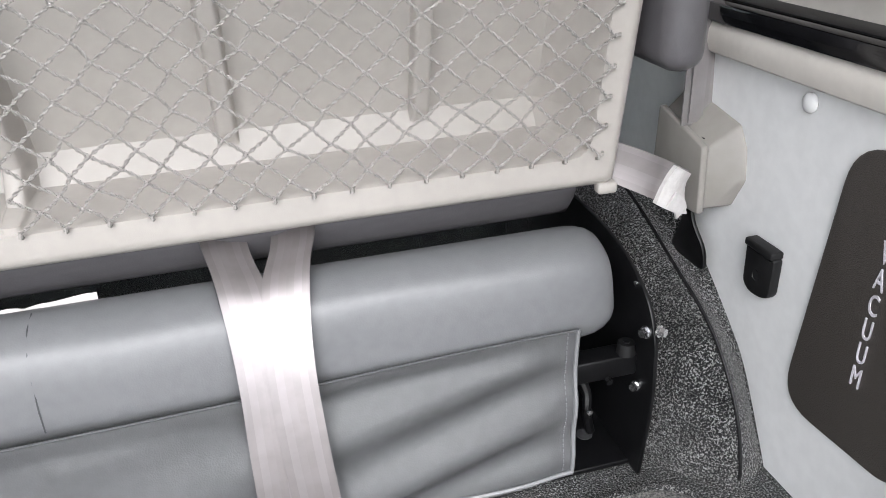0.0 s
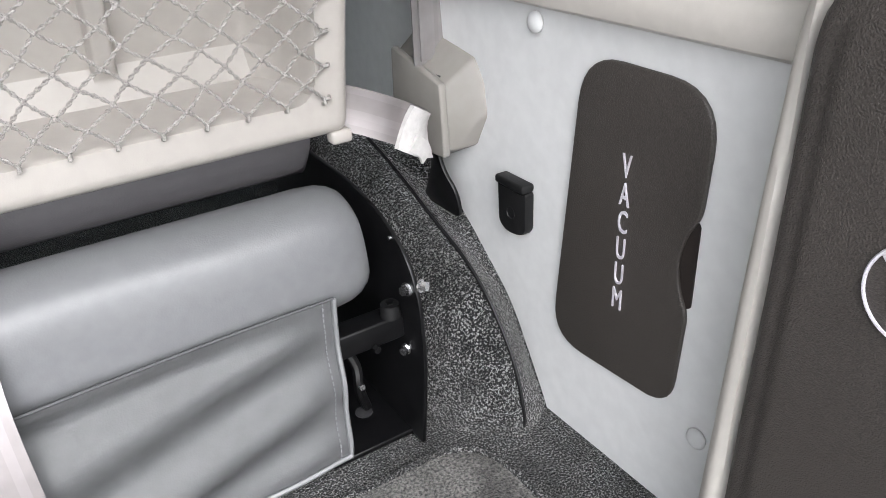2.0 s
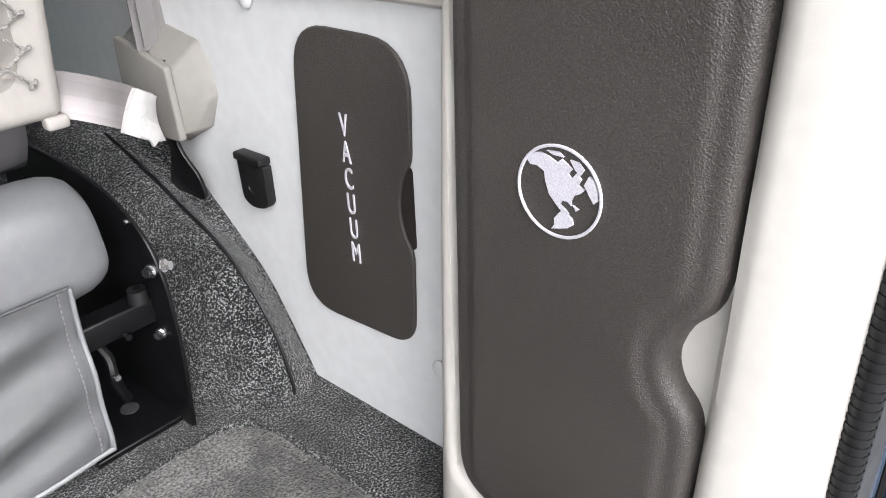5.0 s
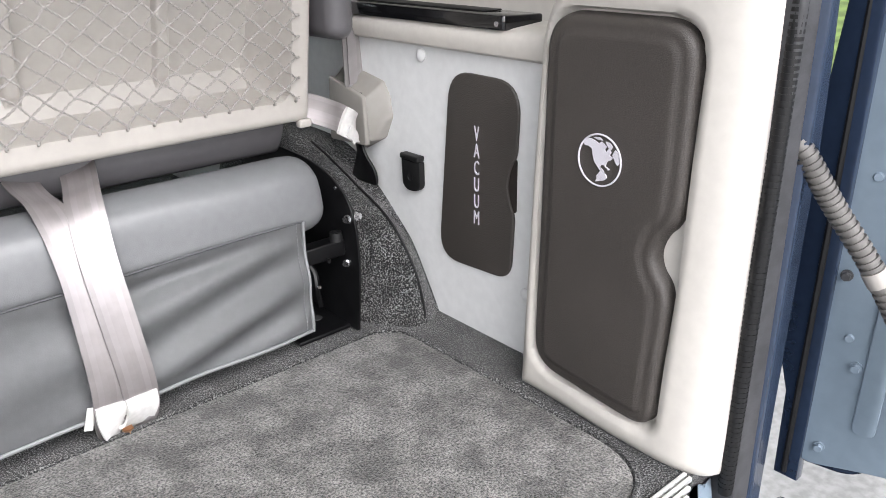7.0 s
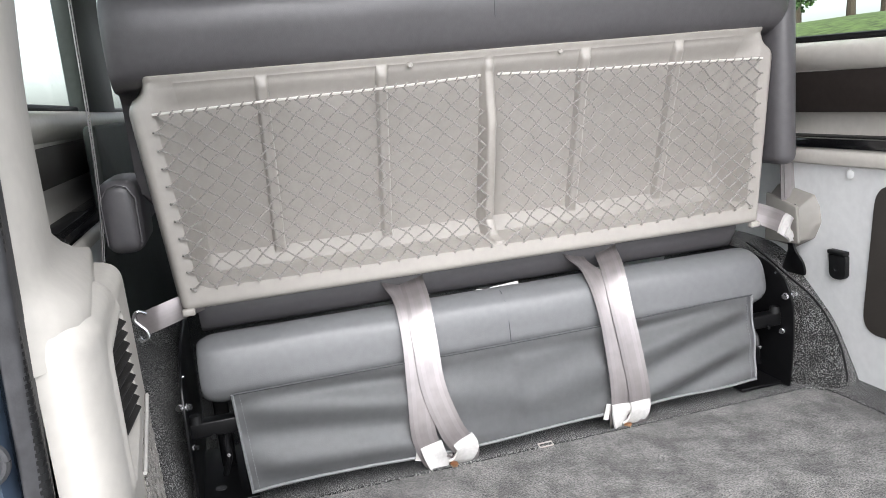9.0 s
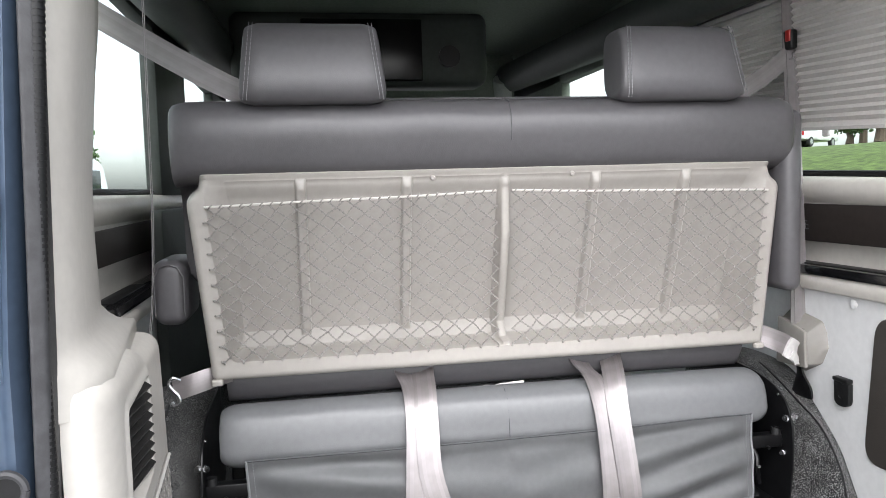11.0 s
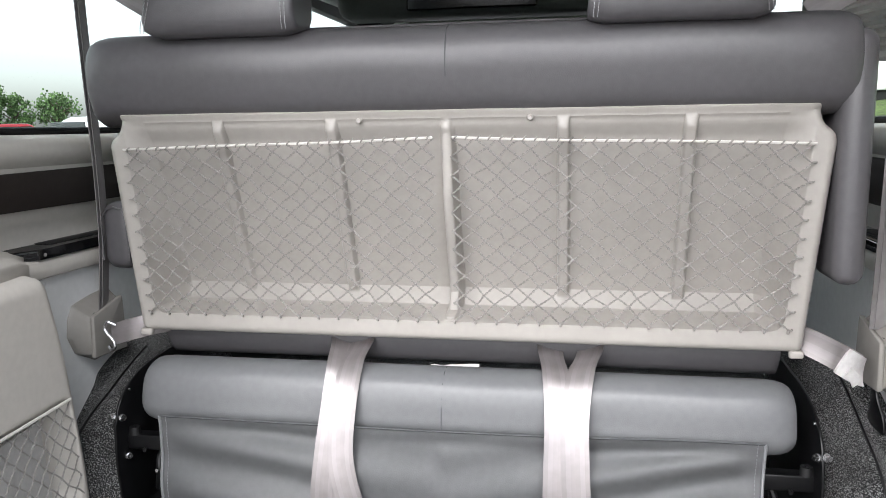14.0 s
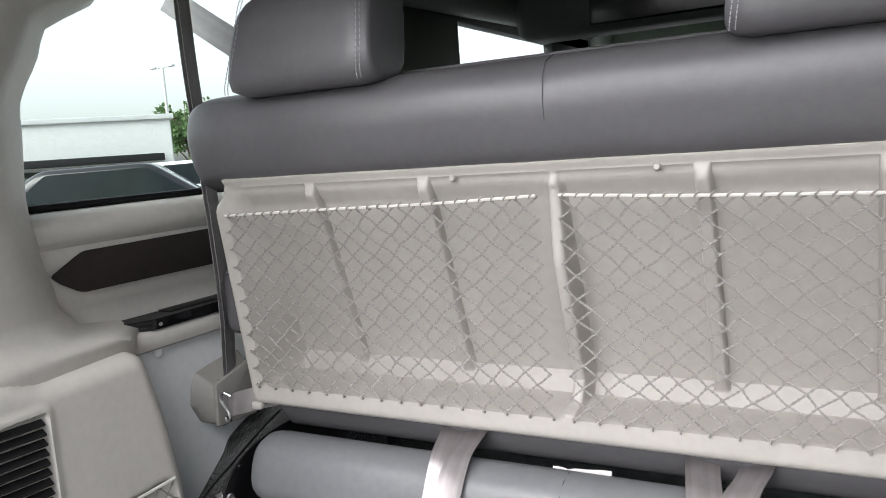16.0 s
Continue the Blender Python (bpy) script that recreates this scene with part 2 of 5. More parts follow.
def ribbon(points, across, width, thick=0.0016, n=8, dome=0.0, bm=None):
    """A flat strap along a smooth curve. across: the width's direction, one or one for each point. It carries a UV map in decimetres."""
    bm = bm or bmesh.new()
    uv = bm.loops.layers.uv.verify()
    pts = spline(points, n)
    ac = [Vector(across)] * len(points) if not isinstance(across[0], (list, tuple, Vector)) else [Vector(a) for a in across]
    ws = spline([a.normalized() for a in ac], n)
    cols, run, rows = 6, 0.0, []
    for i, p in enumerate(pts):
        d = (pts[min(i + 1, len(pts) - 1)] - pts[max(i - 1, 0)]).normalized()
        w = (ws[i] - d * ws[i].dot(d)).normalized()
        nrm = w.cross(d)
        if i:
            run += (p - pts[i - 1]).length
        top = [bm.verts.new(p + w * width * (k / cols - 0.5) + nrm * (thick / 2 + dome * (1 - (2 * k / cols - 1) ** 2))) for k in range(cols + 1)]
        bot = [bm.verts.new(p + w * width * (k / cols - 0.5) - nrm * (thick / 2 - dome * (1 - (2 * k / cols - 1) ** 2))) for k in range(cols + 1)]
        rows.append((top, bot, run))
    for (t0, b0, r0), (t1, b1, r1) in zip(rows, rows[1:]):
        fs = []
        for k in range(cols):
            fs.append((bm.faces.new((t0[k], t0[k + 1], t1[k + 1], t1[k])), k))
            fs.append((bm.faces.new((b0[k + 1], b0[k], b1[k], b1[k + 1])), k))
        bm.faces.new((b0[0], t0[0], t1[0], b1[0]))
        bm.faces.new((t0[cols], b0[cols], b1[cols], t1[cols]))
        for f, k in fs:
            for lp in f.loops:
                lp[uv].uv = ((k / cols) * width * 10, (r0 if lp.vert in t0 or lp.vert in b0 else r1) * 10)
    for t, b, _ in (rows[0], rows[-1]):
        for k in range(cols):
            bm.faces.new((t[k], t[k + 1], b[k + 1], b[k]))
    bmesh.ops.recalc_face_normals(bm, faces=bm.faces)
    return bm


def field(fn, u0, u1, nu, v0, v1, nv, keep=None, bm=None):
    """A sheet of points fn(u, v); keep(u, v) says which cells stay."""
    bm = bm or bmesh.new()
    grid = [[bm.verts.new(fn(u0 + (u1 - u0) * i / nu, v0 + (v1 - v0) * j / nv)) for j in range(nv + 1)] for i in range(nu + 1)]
    for i in range(nu):
        for j in range(nv):
            if keep is None or keep(u0 + (u1 - u0) * (i + 0.5) / nu, v0 + (v1 - v0) * (j + 0.5) / nv):
                bm.faces.new((grid[i][j], grid[i + 1][j], grid[i + 1][j + 1], grid[i][j + 1]))
    for v in [v for v in bm.verts if not v.link_faces]:
        bm.verts.remove(v)
    return bm


def sheet(fn, us, vs, keep):
    """As field(), on uneven steps."""
    bm = bmesh.new()
    grid = [[bm.verts.new(fn(u, v)) for v in vs] for u in us]
    for i in range(len(us) - 1):
        for j in range(len(vs) - 1):
            if keep((us[i] + us[i + 1]) / 2, (vs[j] + vs[j + 1]) / 2):
                bm.faces.new((grid[i][j], grid[i + 1][j], grid[i + 1][j + 1], grid[i][j + 1]))
    for v in [v for v in bm.verts if not v.link_faces]:
        bm.verts.remove(v)
    return bm


def prism(poly, place, depth, bevel=0.0, seg=2):
    """A plate: poly's points (a, b) put by place(a, b, d) at d = 0 and d = depth, with rounded rims."""
    bm = bmesh.new()
    lo = [bm.verts.new(place(a, b, 0)) for a, b in poly]
    hi = [bm.verts.new(place(a, b, depth)) for a, b in poly]
    n = len(poly)
    f0, f1 = bm.faces.new(lo[::-1]), bm.faces.new(hi)
    for k in range(n):
        bm.faces.new((lo[k], lo[(k + 1) % n], hi[(k + 1) % n], hi[k]))
    bmesh.ops.recalc_face_normals(bm, faces=bm.faces)
    if bevel:
        bmesh.ops.bevel(bm, geom=list({e for f in (f0, f1) for e in f.edges}), offset=bevel, segments=seg, profile=0.5, affect="EDGES")
    return bm


def rounded(poly, radius, n=6):
    """poly with its corners rounded; radius is one number or one for each corner."""
    out, k = [], len(poly)
    rs = radius if isinstance(radius, (list, tuple)) else [radius] * k
    for i in range(k):
        p, a, b = Vector(poly[i]), Vector(poly[i - 1]), Vector(poly[(i + 1) % k])
        r = min(rs[i], (a - p).length * 0.49, (b - p).length * 0.49)
        s, e = p + (a - p).normalized() * r, p + (b - p).normalized() * r
        for j in range(n + 1):
            t = j / n
            q = (1 - t) ** 2 * s + 2 * t * (1 - t) * p + t * t * e
            out.append((q.x, q.y))
    return out


def sdf_poly(poly):
    """The signed distance to a polygon's rim, positive inside."""
    pts = [Vector(p) for p in poly]
    pairs = list(zip(pts, pts[1:] + pts[:1]))

    def dist(a, b):
        q, best, inside = Vector((a, b)), 9.0, False
        for p0, p1 in pairs:
            e = p1 - p0
            t = max(0, min(1, (q - p0).dot(e) / max(e.dot(e), 1e-12)))
            best = min(best, (q - p0 - e * t).length)
            if (p0.y > b) != (p1.y > b) and a < (p1.x - p0.x) * (b - p0.y) / (p1.y - p0.y) + p0.x:
                inside = not inside
        return best if inside else -best

    return dist


def smooth_step(a, b, x):
    t = max(0.0, min(1.0, (x - a) / (b - a)))
    return t * t * (3 - 2 * t)


def swept(profile, along, y0, y1, steps=1):
    """A strip: profile points (x, z) carried along y."""
    bm = bmesh.new()
    rows = [[bm.verts.new(along(x, y0 + (y1 - y0) * k / steps, z)) for x, z in profile] for k in range(steps + 1)]
    for a, b in zip(rows, rows[1:]):
        for k in range(len(profile) - 1):
            bm.faces.new((a[k], a[k + 1], b[k + 1], b[k]))
    return bm


def strand(p, mid, q, r, bm):
    """A two-ply twisted cord from p over mid to q."""
    ax = (q - p).normalized()
    e1 = ax.cross(Vector((0.3, 1, 0.2))).normalized()
    e2 = ax.cross(e1)
    n = max(5, int((q - p).length / 0.0021))
    rings = []
    for k in range(n + 1):
        t = k / n
        c = p.lerp(q, t) + (mid - (p + q) / 2) * (4 * t * (1 - t))
        a = k * 0.85
        u, v = e1 * math.cos(a) + e2 * math.sin(a), e2 * math.cos(a) - e1 * math.sin(a)
        rings.append([bm.verts.new(c + u * (r * x) + v * (r * y)) for x, y in ((1.3, 0.0), (0.75, 0.55), (-0.0, 0.22), (-0.75, 0.55), (-1.3, 0.0), (-0.75, -0.55), (0.0, -0.22), (0.75, -0.55))])
    for a, b in zip(rings, rings[1:]):
        for k in range(8):
            bm.faces.new((a[k], a[(k + 1) % 8], b[(k + 1) % 8], b[k]))


def net(place, nu, nv, r, seed=1, sag=0.0):
    """Knotted cord netting on the sheet place(u, v): two families of slanting cords, with a knot at each crossing."""
    rnd = random.Random(seed)
    bm = bmesh.new()
    node = {}
    for j in range(nv + 1):
        for i in range(nu + (0 if j % 2 else 1)):
            u = (i + (0.5 if j % 2 else 0)) / nu
            edge = u in (0.0, 1.0) or j in (0, nv)
            jit = 0 if edge else 0.10
            node[i, j] = Vector(place(u + rnd.uniform(-jit, jit) / nu, j / nv + rnd.uniform(-jit, jit) / nv))
    for (i, j), p in node.items():
        for di in ((0, -1) if j % 2 == 0 else (0, 1)):
            q = node.get((i + di, j + 1))
            if q is None:
                continue
            mid = (p + q) / 2 + Vector((rnd.uniform(-1, 1), rnd.uniform(-1, 1), rnd.uniform(-1, 1))) * 0.0012 - Vector((0, 0, sag))
            strand(p, mid, q, r, bm)
        if 0 < j < nv:
            got = bmesh.ops.create_icosphere(bm, subdivisions=1, radius=r * 1.5, matrix=Matrix.Translation(p))
    return bm, node


def hexbolt(centre, axis, r=0.0085, washer=True, bm=None):
    """A hexagon bolt head with its washer, axis pointing out."""
    bm = bm or bmesh.new()
    ax = Vector(axis).normalized()
    c = Vector(centre)
    m = Matrix.Translation(c) @ ax.to_track_quat("Z", "Y").to_matrix().to_4x4()
    if washer:
        bmesh.ops.create_cone(bm, cap_ends=True, segments=16, radius1=r * 1.35, radius2=r * 1.3, depth=0.002, matrix=m @ Matrix.Translation((0, 0, 0.001)))
    bmesh.ops.create_cone(bm, cap_ends=True, segments=6, radius1=r, radius2=r * 0.93, depth=0.007, matrix=m @ Matrix.Translation((0, 0, 0.0055)))
    return bm


def disc(centre, axis, r, depth, seg=20, r2=None, bm=None):
    bm = bm or bmesh.new()
    m = Matrix.Translation(centre) @ Vector(axis).to_track_quat("Z", "Y").to_matrix().to_4x4()
    bmesh.ops.create_cone(bm, cap_ends=True, segments=seg, radius1=r, radius2=r if r2 is None else r2, depth=depth, matrix=m)
    return bm


def lettering(text, size, m, mat, parent, depth=0.0008, name="letter"):
    """Raised letters of the built-in font, laid by the pose m."""
    c = bpy.data.curves.new(name, "FONT")
    c.body, c.size, c.extrude, c.align_x, c.align_y = text, size, depth, "CENTER", "CENTER"
    c.resolution_u = 3
    tmp = new("tmp", c)
    dg = bpy.context.evaluated_depsgraph_get()
    me = bpy.data.meshes.new_from_object(tmp.evaluated_get(dg))
    bpy.data.objects.remove(tmp)
    bm = bmesh.new()
    bm.from_mesh(me)
    bpy.data.meshes.remove(me)
    bmesh.ops.transform(bm, matrix=m, verts=bm.verts)
    return part(name, bm, mat, parent, smooth=False)


# ---- floor, mat and sill ----
FLOOR = rbox((0, 1.35, -0.02), (1.72, 4.1, 0.04), 0.0)
whole("floor", FLOOR, CARPET, "charcoal speckled carpet on the van's load floor", "floor", kind="structure")

mat_poly = rounded([(-0.70, -0.110), (0.706, -0.106), (0.714, -0.681), (-0.70, -0.681)], [0.05, 0.07, 0.12, 0.11], 8)
mat_thing = thing("floor_mat", (0, -0.37, 0), "grey speckled cut-pile carpet mat lying on the load floor", "mat")
part("carpet", prism(mat_poly, lambda a, b, d: Vector((a, b, d)), 0.010, 0.004), MAT, mat_thing)
rim = [(a, b, 0.0075) for a, b in rounded([(-0.704, -0.107), (0.710, -0.103), (0.718, -0.685), (-0.704, -0.685)], [0.05, 0.07, 0.12, 0.11], 8)]
part("binding", tube(rim + rim[:1], 0.0055, 6), CARPET, mat_thing, "dark bound edge")

sill = thing("sill_plate", (0, -0.77, 0), "ribbed aluminium sill plate with a black centre strip", "sill plate")
half = lambda y: 0.745 if y > -0.70 else (0.745 - 0.125 * (-0.70 - y) / 0.066 if y > -0.766 else 0.62 - 0.20 * (-0.766 - y) / 0.10)
part("base", prism([(-0.75, -0.688), (0.745, -0.688), (0.745, -0.70), (0.62, -0.766), (0.50, -0.812), (0.42, -0.866), (-0.42, -0.866), (-0.50, -0.812), (-0.62, -0.766), (-0.75, -0.70)], lambda a, b, d: Vector((a, b, d - 0.01)), 0.011, 0.001), SOFT_BLACK, sill)
for k in range(5):
    y = -0.692 - 0.0092 * k
    part("rib", rbox((0, y, 0.003), (2 * half(y) - 0.004, 0.006, 0.008), 0.002, 2), ALU, sill)
for k in range(9):
    y = -0.786 - 0.0092 * k
    part("rib", rbox((0, y, 0.003), (2 * half(y) - 0.004, 0.006, 0.008), 0.002, 2), ALU, sill)
for x in (-0.45, 0.02, 0.5):
    part("screw", disc((x, -0.757, 0.002), (0, 0, 1), 0.0045, 0.003, 10), STEEL, sill)

# a small pale metal loop at the mat's edge
clip = tube([(0.016, -0.116, 0.013), (0.016, -0.103, 0.015), (0.046, -0.102, 0.015), (0.046, -0.115, 0.013), (0.016, -0.116, 0.013)], 0.0016, 6)
whole("floor_loop", clip, TRAY, "small pale metal tie loop lying at the mat's edge", "tie loop")


# ---- side walls ----
def side(s):
    word = "east" if s > 0 else "west"
    R = lambda x, y, z: Vector((s * x, y, z))
    sag = lambda y: 0.03 * max(0, 0.25 - y) if s > 0 else 0
    # grey lower panel
    whole(f"wall_{word}", prism([(-0.68, -0.02), (3.1, -0.02), (3.1, 0.502), (-0.68, 0.502)], lambda a, b, d: R(0.818 + d, a, b), 0.04), GREY_PANEL,
                    "pale grey vinyl lower side panel of the van", "wall", kind="structure")
    # ledge and upper trim, one moulding
    prof = [(0.86, 0.492), (0.812, 0.494), (0.803, 0.499), (0.800, 0.510), (0.801, 0.524), (0.806, 0.534), (0.815, 0.538), (0.868, 0.546), (0.872, 0.556),
            (0.868, 0.60), (0.858, 0.612), (0.856, 0.715), (0.846, 0.725), (0.838, 0.74), (0.838, 0.755), (0.846, 0.77), (0.865, 0.779), (0.90, 0.781), (0.955, 0.74), (0.955, 0.48)]
    whole(f"trim_{word}", swept(prof, lambda x, y, z: R(x, y, z - (sag(y) if z > 0.7 else 0)), -0.68, 3.1, 24), BEIGE, "beige moulded armrest ledge and window-sill trim", "trim", kind="structure")
    # upper wall with the side windows
    ob = bmesh.new()
    openings = [(-0.42, 0.86), (1.05, 2.1)] if s > 0 else [(-0.25, 0.86), (1.45, 2.4)]
    edges = [-0.68] + [e for o in openings for e in o] + [3.1]
    for y0, y1 in zip(edges[::2], edges[1::2]):
        rbox(((s * 0.885), (y0 + y1) / 2, 1.08), (0.05, y1 - y0, 0.62), 0.012, 2, bm=ob)
    rbox((s * 0.885, 1.21, 1.40), (0.05, 3.78, 0.24), 0.012, 2, bm=ob)
    # west wall takes the darker trim colour, east the headliner colour
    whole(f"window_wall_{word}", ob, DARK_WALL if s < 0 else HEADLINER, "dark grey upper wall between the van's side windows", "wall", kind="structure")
    for y0, y1 in openings:
        w = thing("window_1" if s > 0 else "window_2", (s * 0.9, (y0 + y1) / 2, 0.78), "fixed side window with a black rubber gasket", "window", kind="structure")
        part("pane", rbox((s * 0.905, (y0 + y1) / 2, 1.04), (0.005, y1 - y0 + 0.02, 0.58), 0.0), GLASS, w).visible_shadow = False
        part("gasket", tube([(s * 0.893, y, 0.788 - sag(y)) for y in (y0 + (y1 - y0) * k / 12 for k in range(13))], 0.008, 8), SOFT_BLACK, w)
    # brown inlay
    front = [(-0.36 if s > 0 else -0.235, 0.668), (-0.31 if s > 0 else -0.165, 0.705), (0.9, 0.713), (0.9, 0.612 if s > 0 else 0.628), (-0.30 if s > 0 else -0.175, 0.612 if s > 0 else 0.630), (-0.345 if s > 0 else -0.215, 0.645 if s > 0 else 0.652)]
    whole("trim_inlay", prism(rounded(front, 0.012), lambda a, b, d: R(0.853 - d, a, b), 0.006, 0.002), BROWN_SMOOTH, "dark brown inlay strip in the beige side trim", "trim", kind="structure")
    # gloss black tray on the ledge
    e = -0.285 if s > 0 else -0.065
    tr = thing("ledge_tray", (s * 0.84, 0.1, 0.54), "gloss black plastic tray set into the armrest ledge", "tray", "ledge trays")
    part("frame", prism(rounded([(e, 0.799), (0.9, 0.799), (0.9, 0.868), (e - (0.13 if s < 0 else 0.02), 0.868)], 0.008), lambda a, b, d: R(b, a, 0.535 + d), 0.022, 0.003), GLOSS, tr)
    part("well", prism(rounded([(e + 0.06, 0.822), (0.35, 0.822), (0.35, 0.862), (e + 0.06, 0.862)], 0.008), lambda a, b, d: R(b, a, 0.5572 + d), 0.002, 0.0008), SOFT_BLACK, tr)
    part("catch", disc((s * 0.800, e + 0.012, 0.545), (-s, -0.3, 0), 0.004, 0.006, 10), STEEL, tr)
    # screw caps of the grey panel
    for y, z in ((-0.075, 0.478), (-0.332, 0.115)) if s > 0 else ((-0.052, 0.487),):
        bm = bmesh.new()
        bmesh.ops.create_uvsphere(bm, u_segments=14, v_segments=8, radius=0.0115, matrix=Matrix.Translation((s * 0.815, y, z)) @ Matrix.Diagonal((0.5, 1, 1, 1)))
        whole("screw_cap", bm, GREY_PANEL, "round grey screw cap on the side panel", "screw cap", "screw caps")


side(1)
side(-1)

# added panel standing in for the dark seat area ahead of the sofa
dark_fill = thing("dark_fill_panel", (-0.80, 0.95, 0), "added dark panel with a padded bar on the west wall", "door panel")
part("panel", prism(rounded([(0.40, 0.01), (1.75, 0.01), (1.75, 0.74), (0.40, 0.74)], 0.03), lambda a, b, d: Vector((-0.815 + d, a, b)), 0.03, 0.008), DARK_WALL, dark_fill)
part("armrest", rbox((-0.765, 0.95, 0.50), (0.06, 0.55, 0.07), 0.02, 3), SEAT_DARK, dark_fill)

badge = thing("trim_badge", (0.846, 0.16, 0.66), "small silver script badge on the brown inlay", "badge")
lettering("SE", 0.034, Matrix.Translation((0.8462, 0.150, 0.652)) @ Matrix(((0, 0, -1, 0), (-1, 0.25, 0, 0), (0, 1, 0, 0), (0, 0, 0, 1))), STEEL, badge)
for y in (0.186, 0.196, 0.206, 0.214):
    part("stroke", rbox((0.8465, y, 0.651), (0.0012, 0.0025, 0.018), 0.0), STEEL, badge)

# ---- wheel arches ----
CREST = [(-0.131, 0.0), (-0.127, 0.03), (-0.107, 0.093), (-0.062, 0.153), (-0.012, 0.19), (0.063, 0.221), (0.12, 0.245), (0.17, 0.264), (0.22, 0.28), (0.32, 0.295), (0.45, 0.28), (0.58, 0.2), (0.62, 0.0)]
FOOT = [(-0.106, 0.0), (-0.100, 0.012), (-0.086, 0.036), (-0.062, 0.076), (-0.043, 0.106), (-0.018, 0.136), (0.040, 0.186), (0.087, 0.224), (0.118, 0.256), (0.22, 0.285), (0.42, 0.28), (0.58, 0.2), (0.62, 0.0)]


def arch(s):
    crest = [(p.x, p.y) for p in spline([(a, b, 0) for a, b in CREST], 5)]
    foot = [(p.x, p.y) for p in spline([(a, b, 0) for a, b in FOOT], 5)]
    bm = bmesh.new()
    # across: from the wall over the piped crest to the inner side by the seat bracket
    rows = []
    for x, f, dy, dz in ((0.835, 1, 0, 0), (0.815, 1, 0, 0), (0.80, 0.62, 0, 0), (0.78, 0.22, 0, 0), (0.763, 0, 0, 0), (0.748, 0, 0.004, -0.001), (0.73, 0, 0.018, -0.004), (0.71, 0, 0.045, -0.01), (0.69, 0, 0.075, -0.018), (0.678, 0, 0.10, -0.03)):
        rows.append([bm.verts.new((s * x, c[0] * (1 - f) + w[0] * f + dy * (1 if c[0] < 0.35 else -1), max(-0.002, c[1] * (1 - f) + w[1] * f + dz * min(1, c[1] / 0.1)))) for c, w in zip(crest, foot)])
    rows.append([bm.verts.new((s * 0.674, v.co.y, -0.005)) for v in rows[-1]])
    for a, b in zip(rows, rows[1:]):
        for k in range(len(a) - 1):
            bm.faces.new((a[k], a[k + 1], b[k + 1], b[k]))
    bmesh.ops.recalc_face_normals(bm, faces=bm.faces)
    t = thing("wheel_arch", (s * 0.76, 0.2, 0), "carpeted wheel arch with a black cord along its edge", "wheel arch", "wheel arches", kind="structure")
    part("carpet", bm, CARPET, t)
    pts = [(s * 0.763, a - 0.002, b + 0.002) for a, b in CREST[:9]]
    pts[0] = (s * 0.763, -0.129, 0.014)
    part("cord", tube(spline(pts, 5), 0.0025, 6), SOFT_BLACK, t, "black piping cord")


arch(1)
arch(-1)


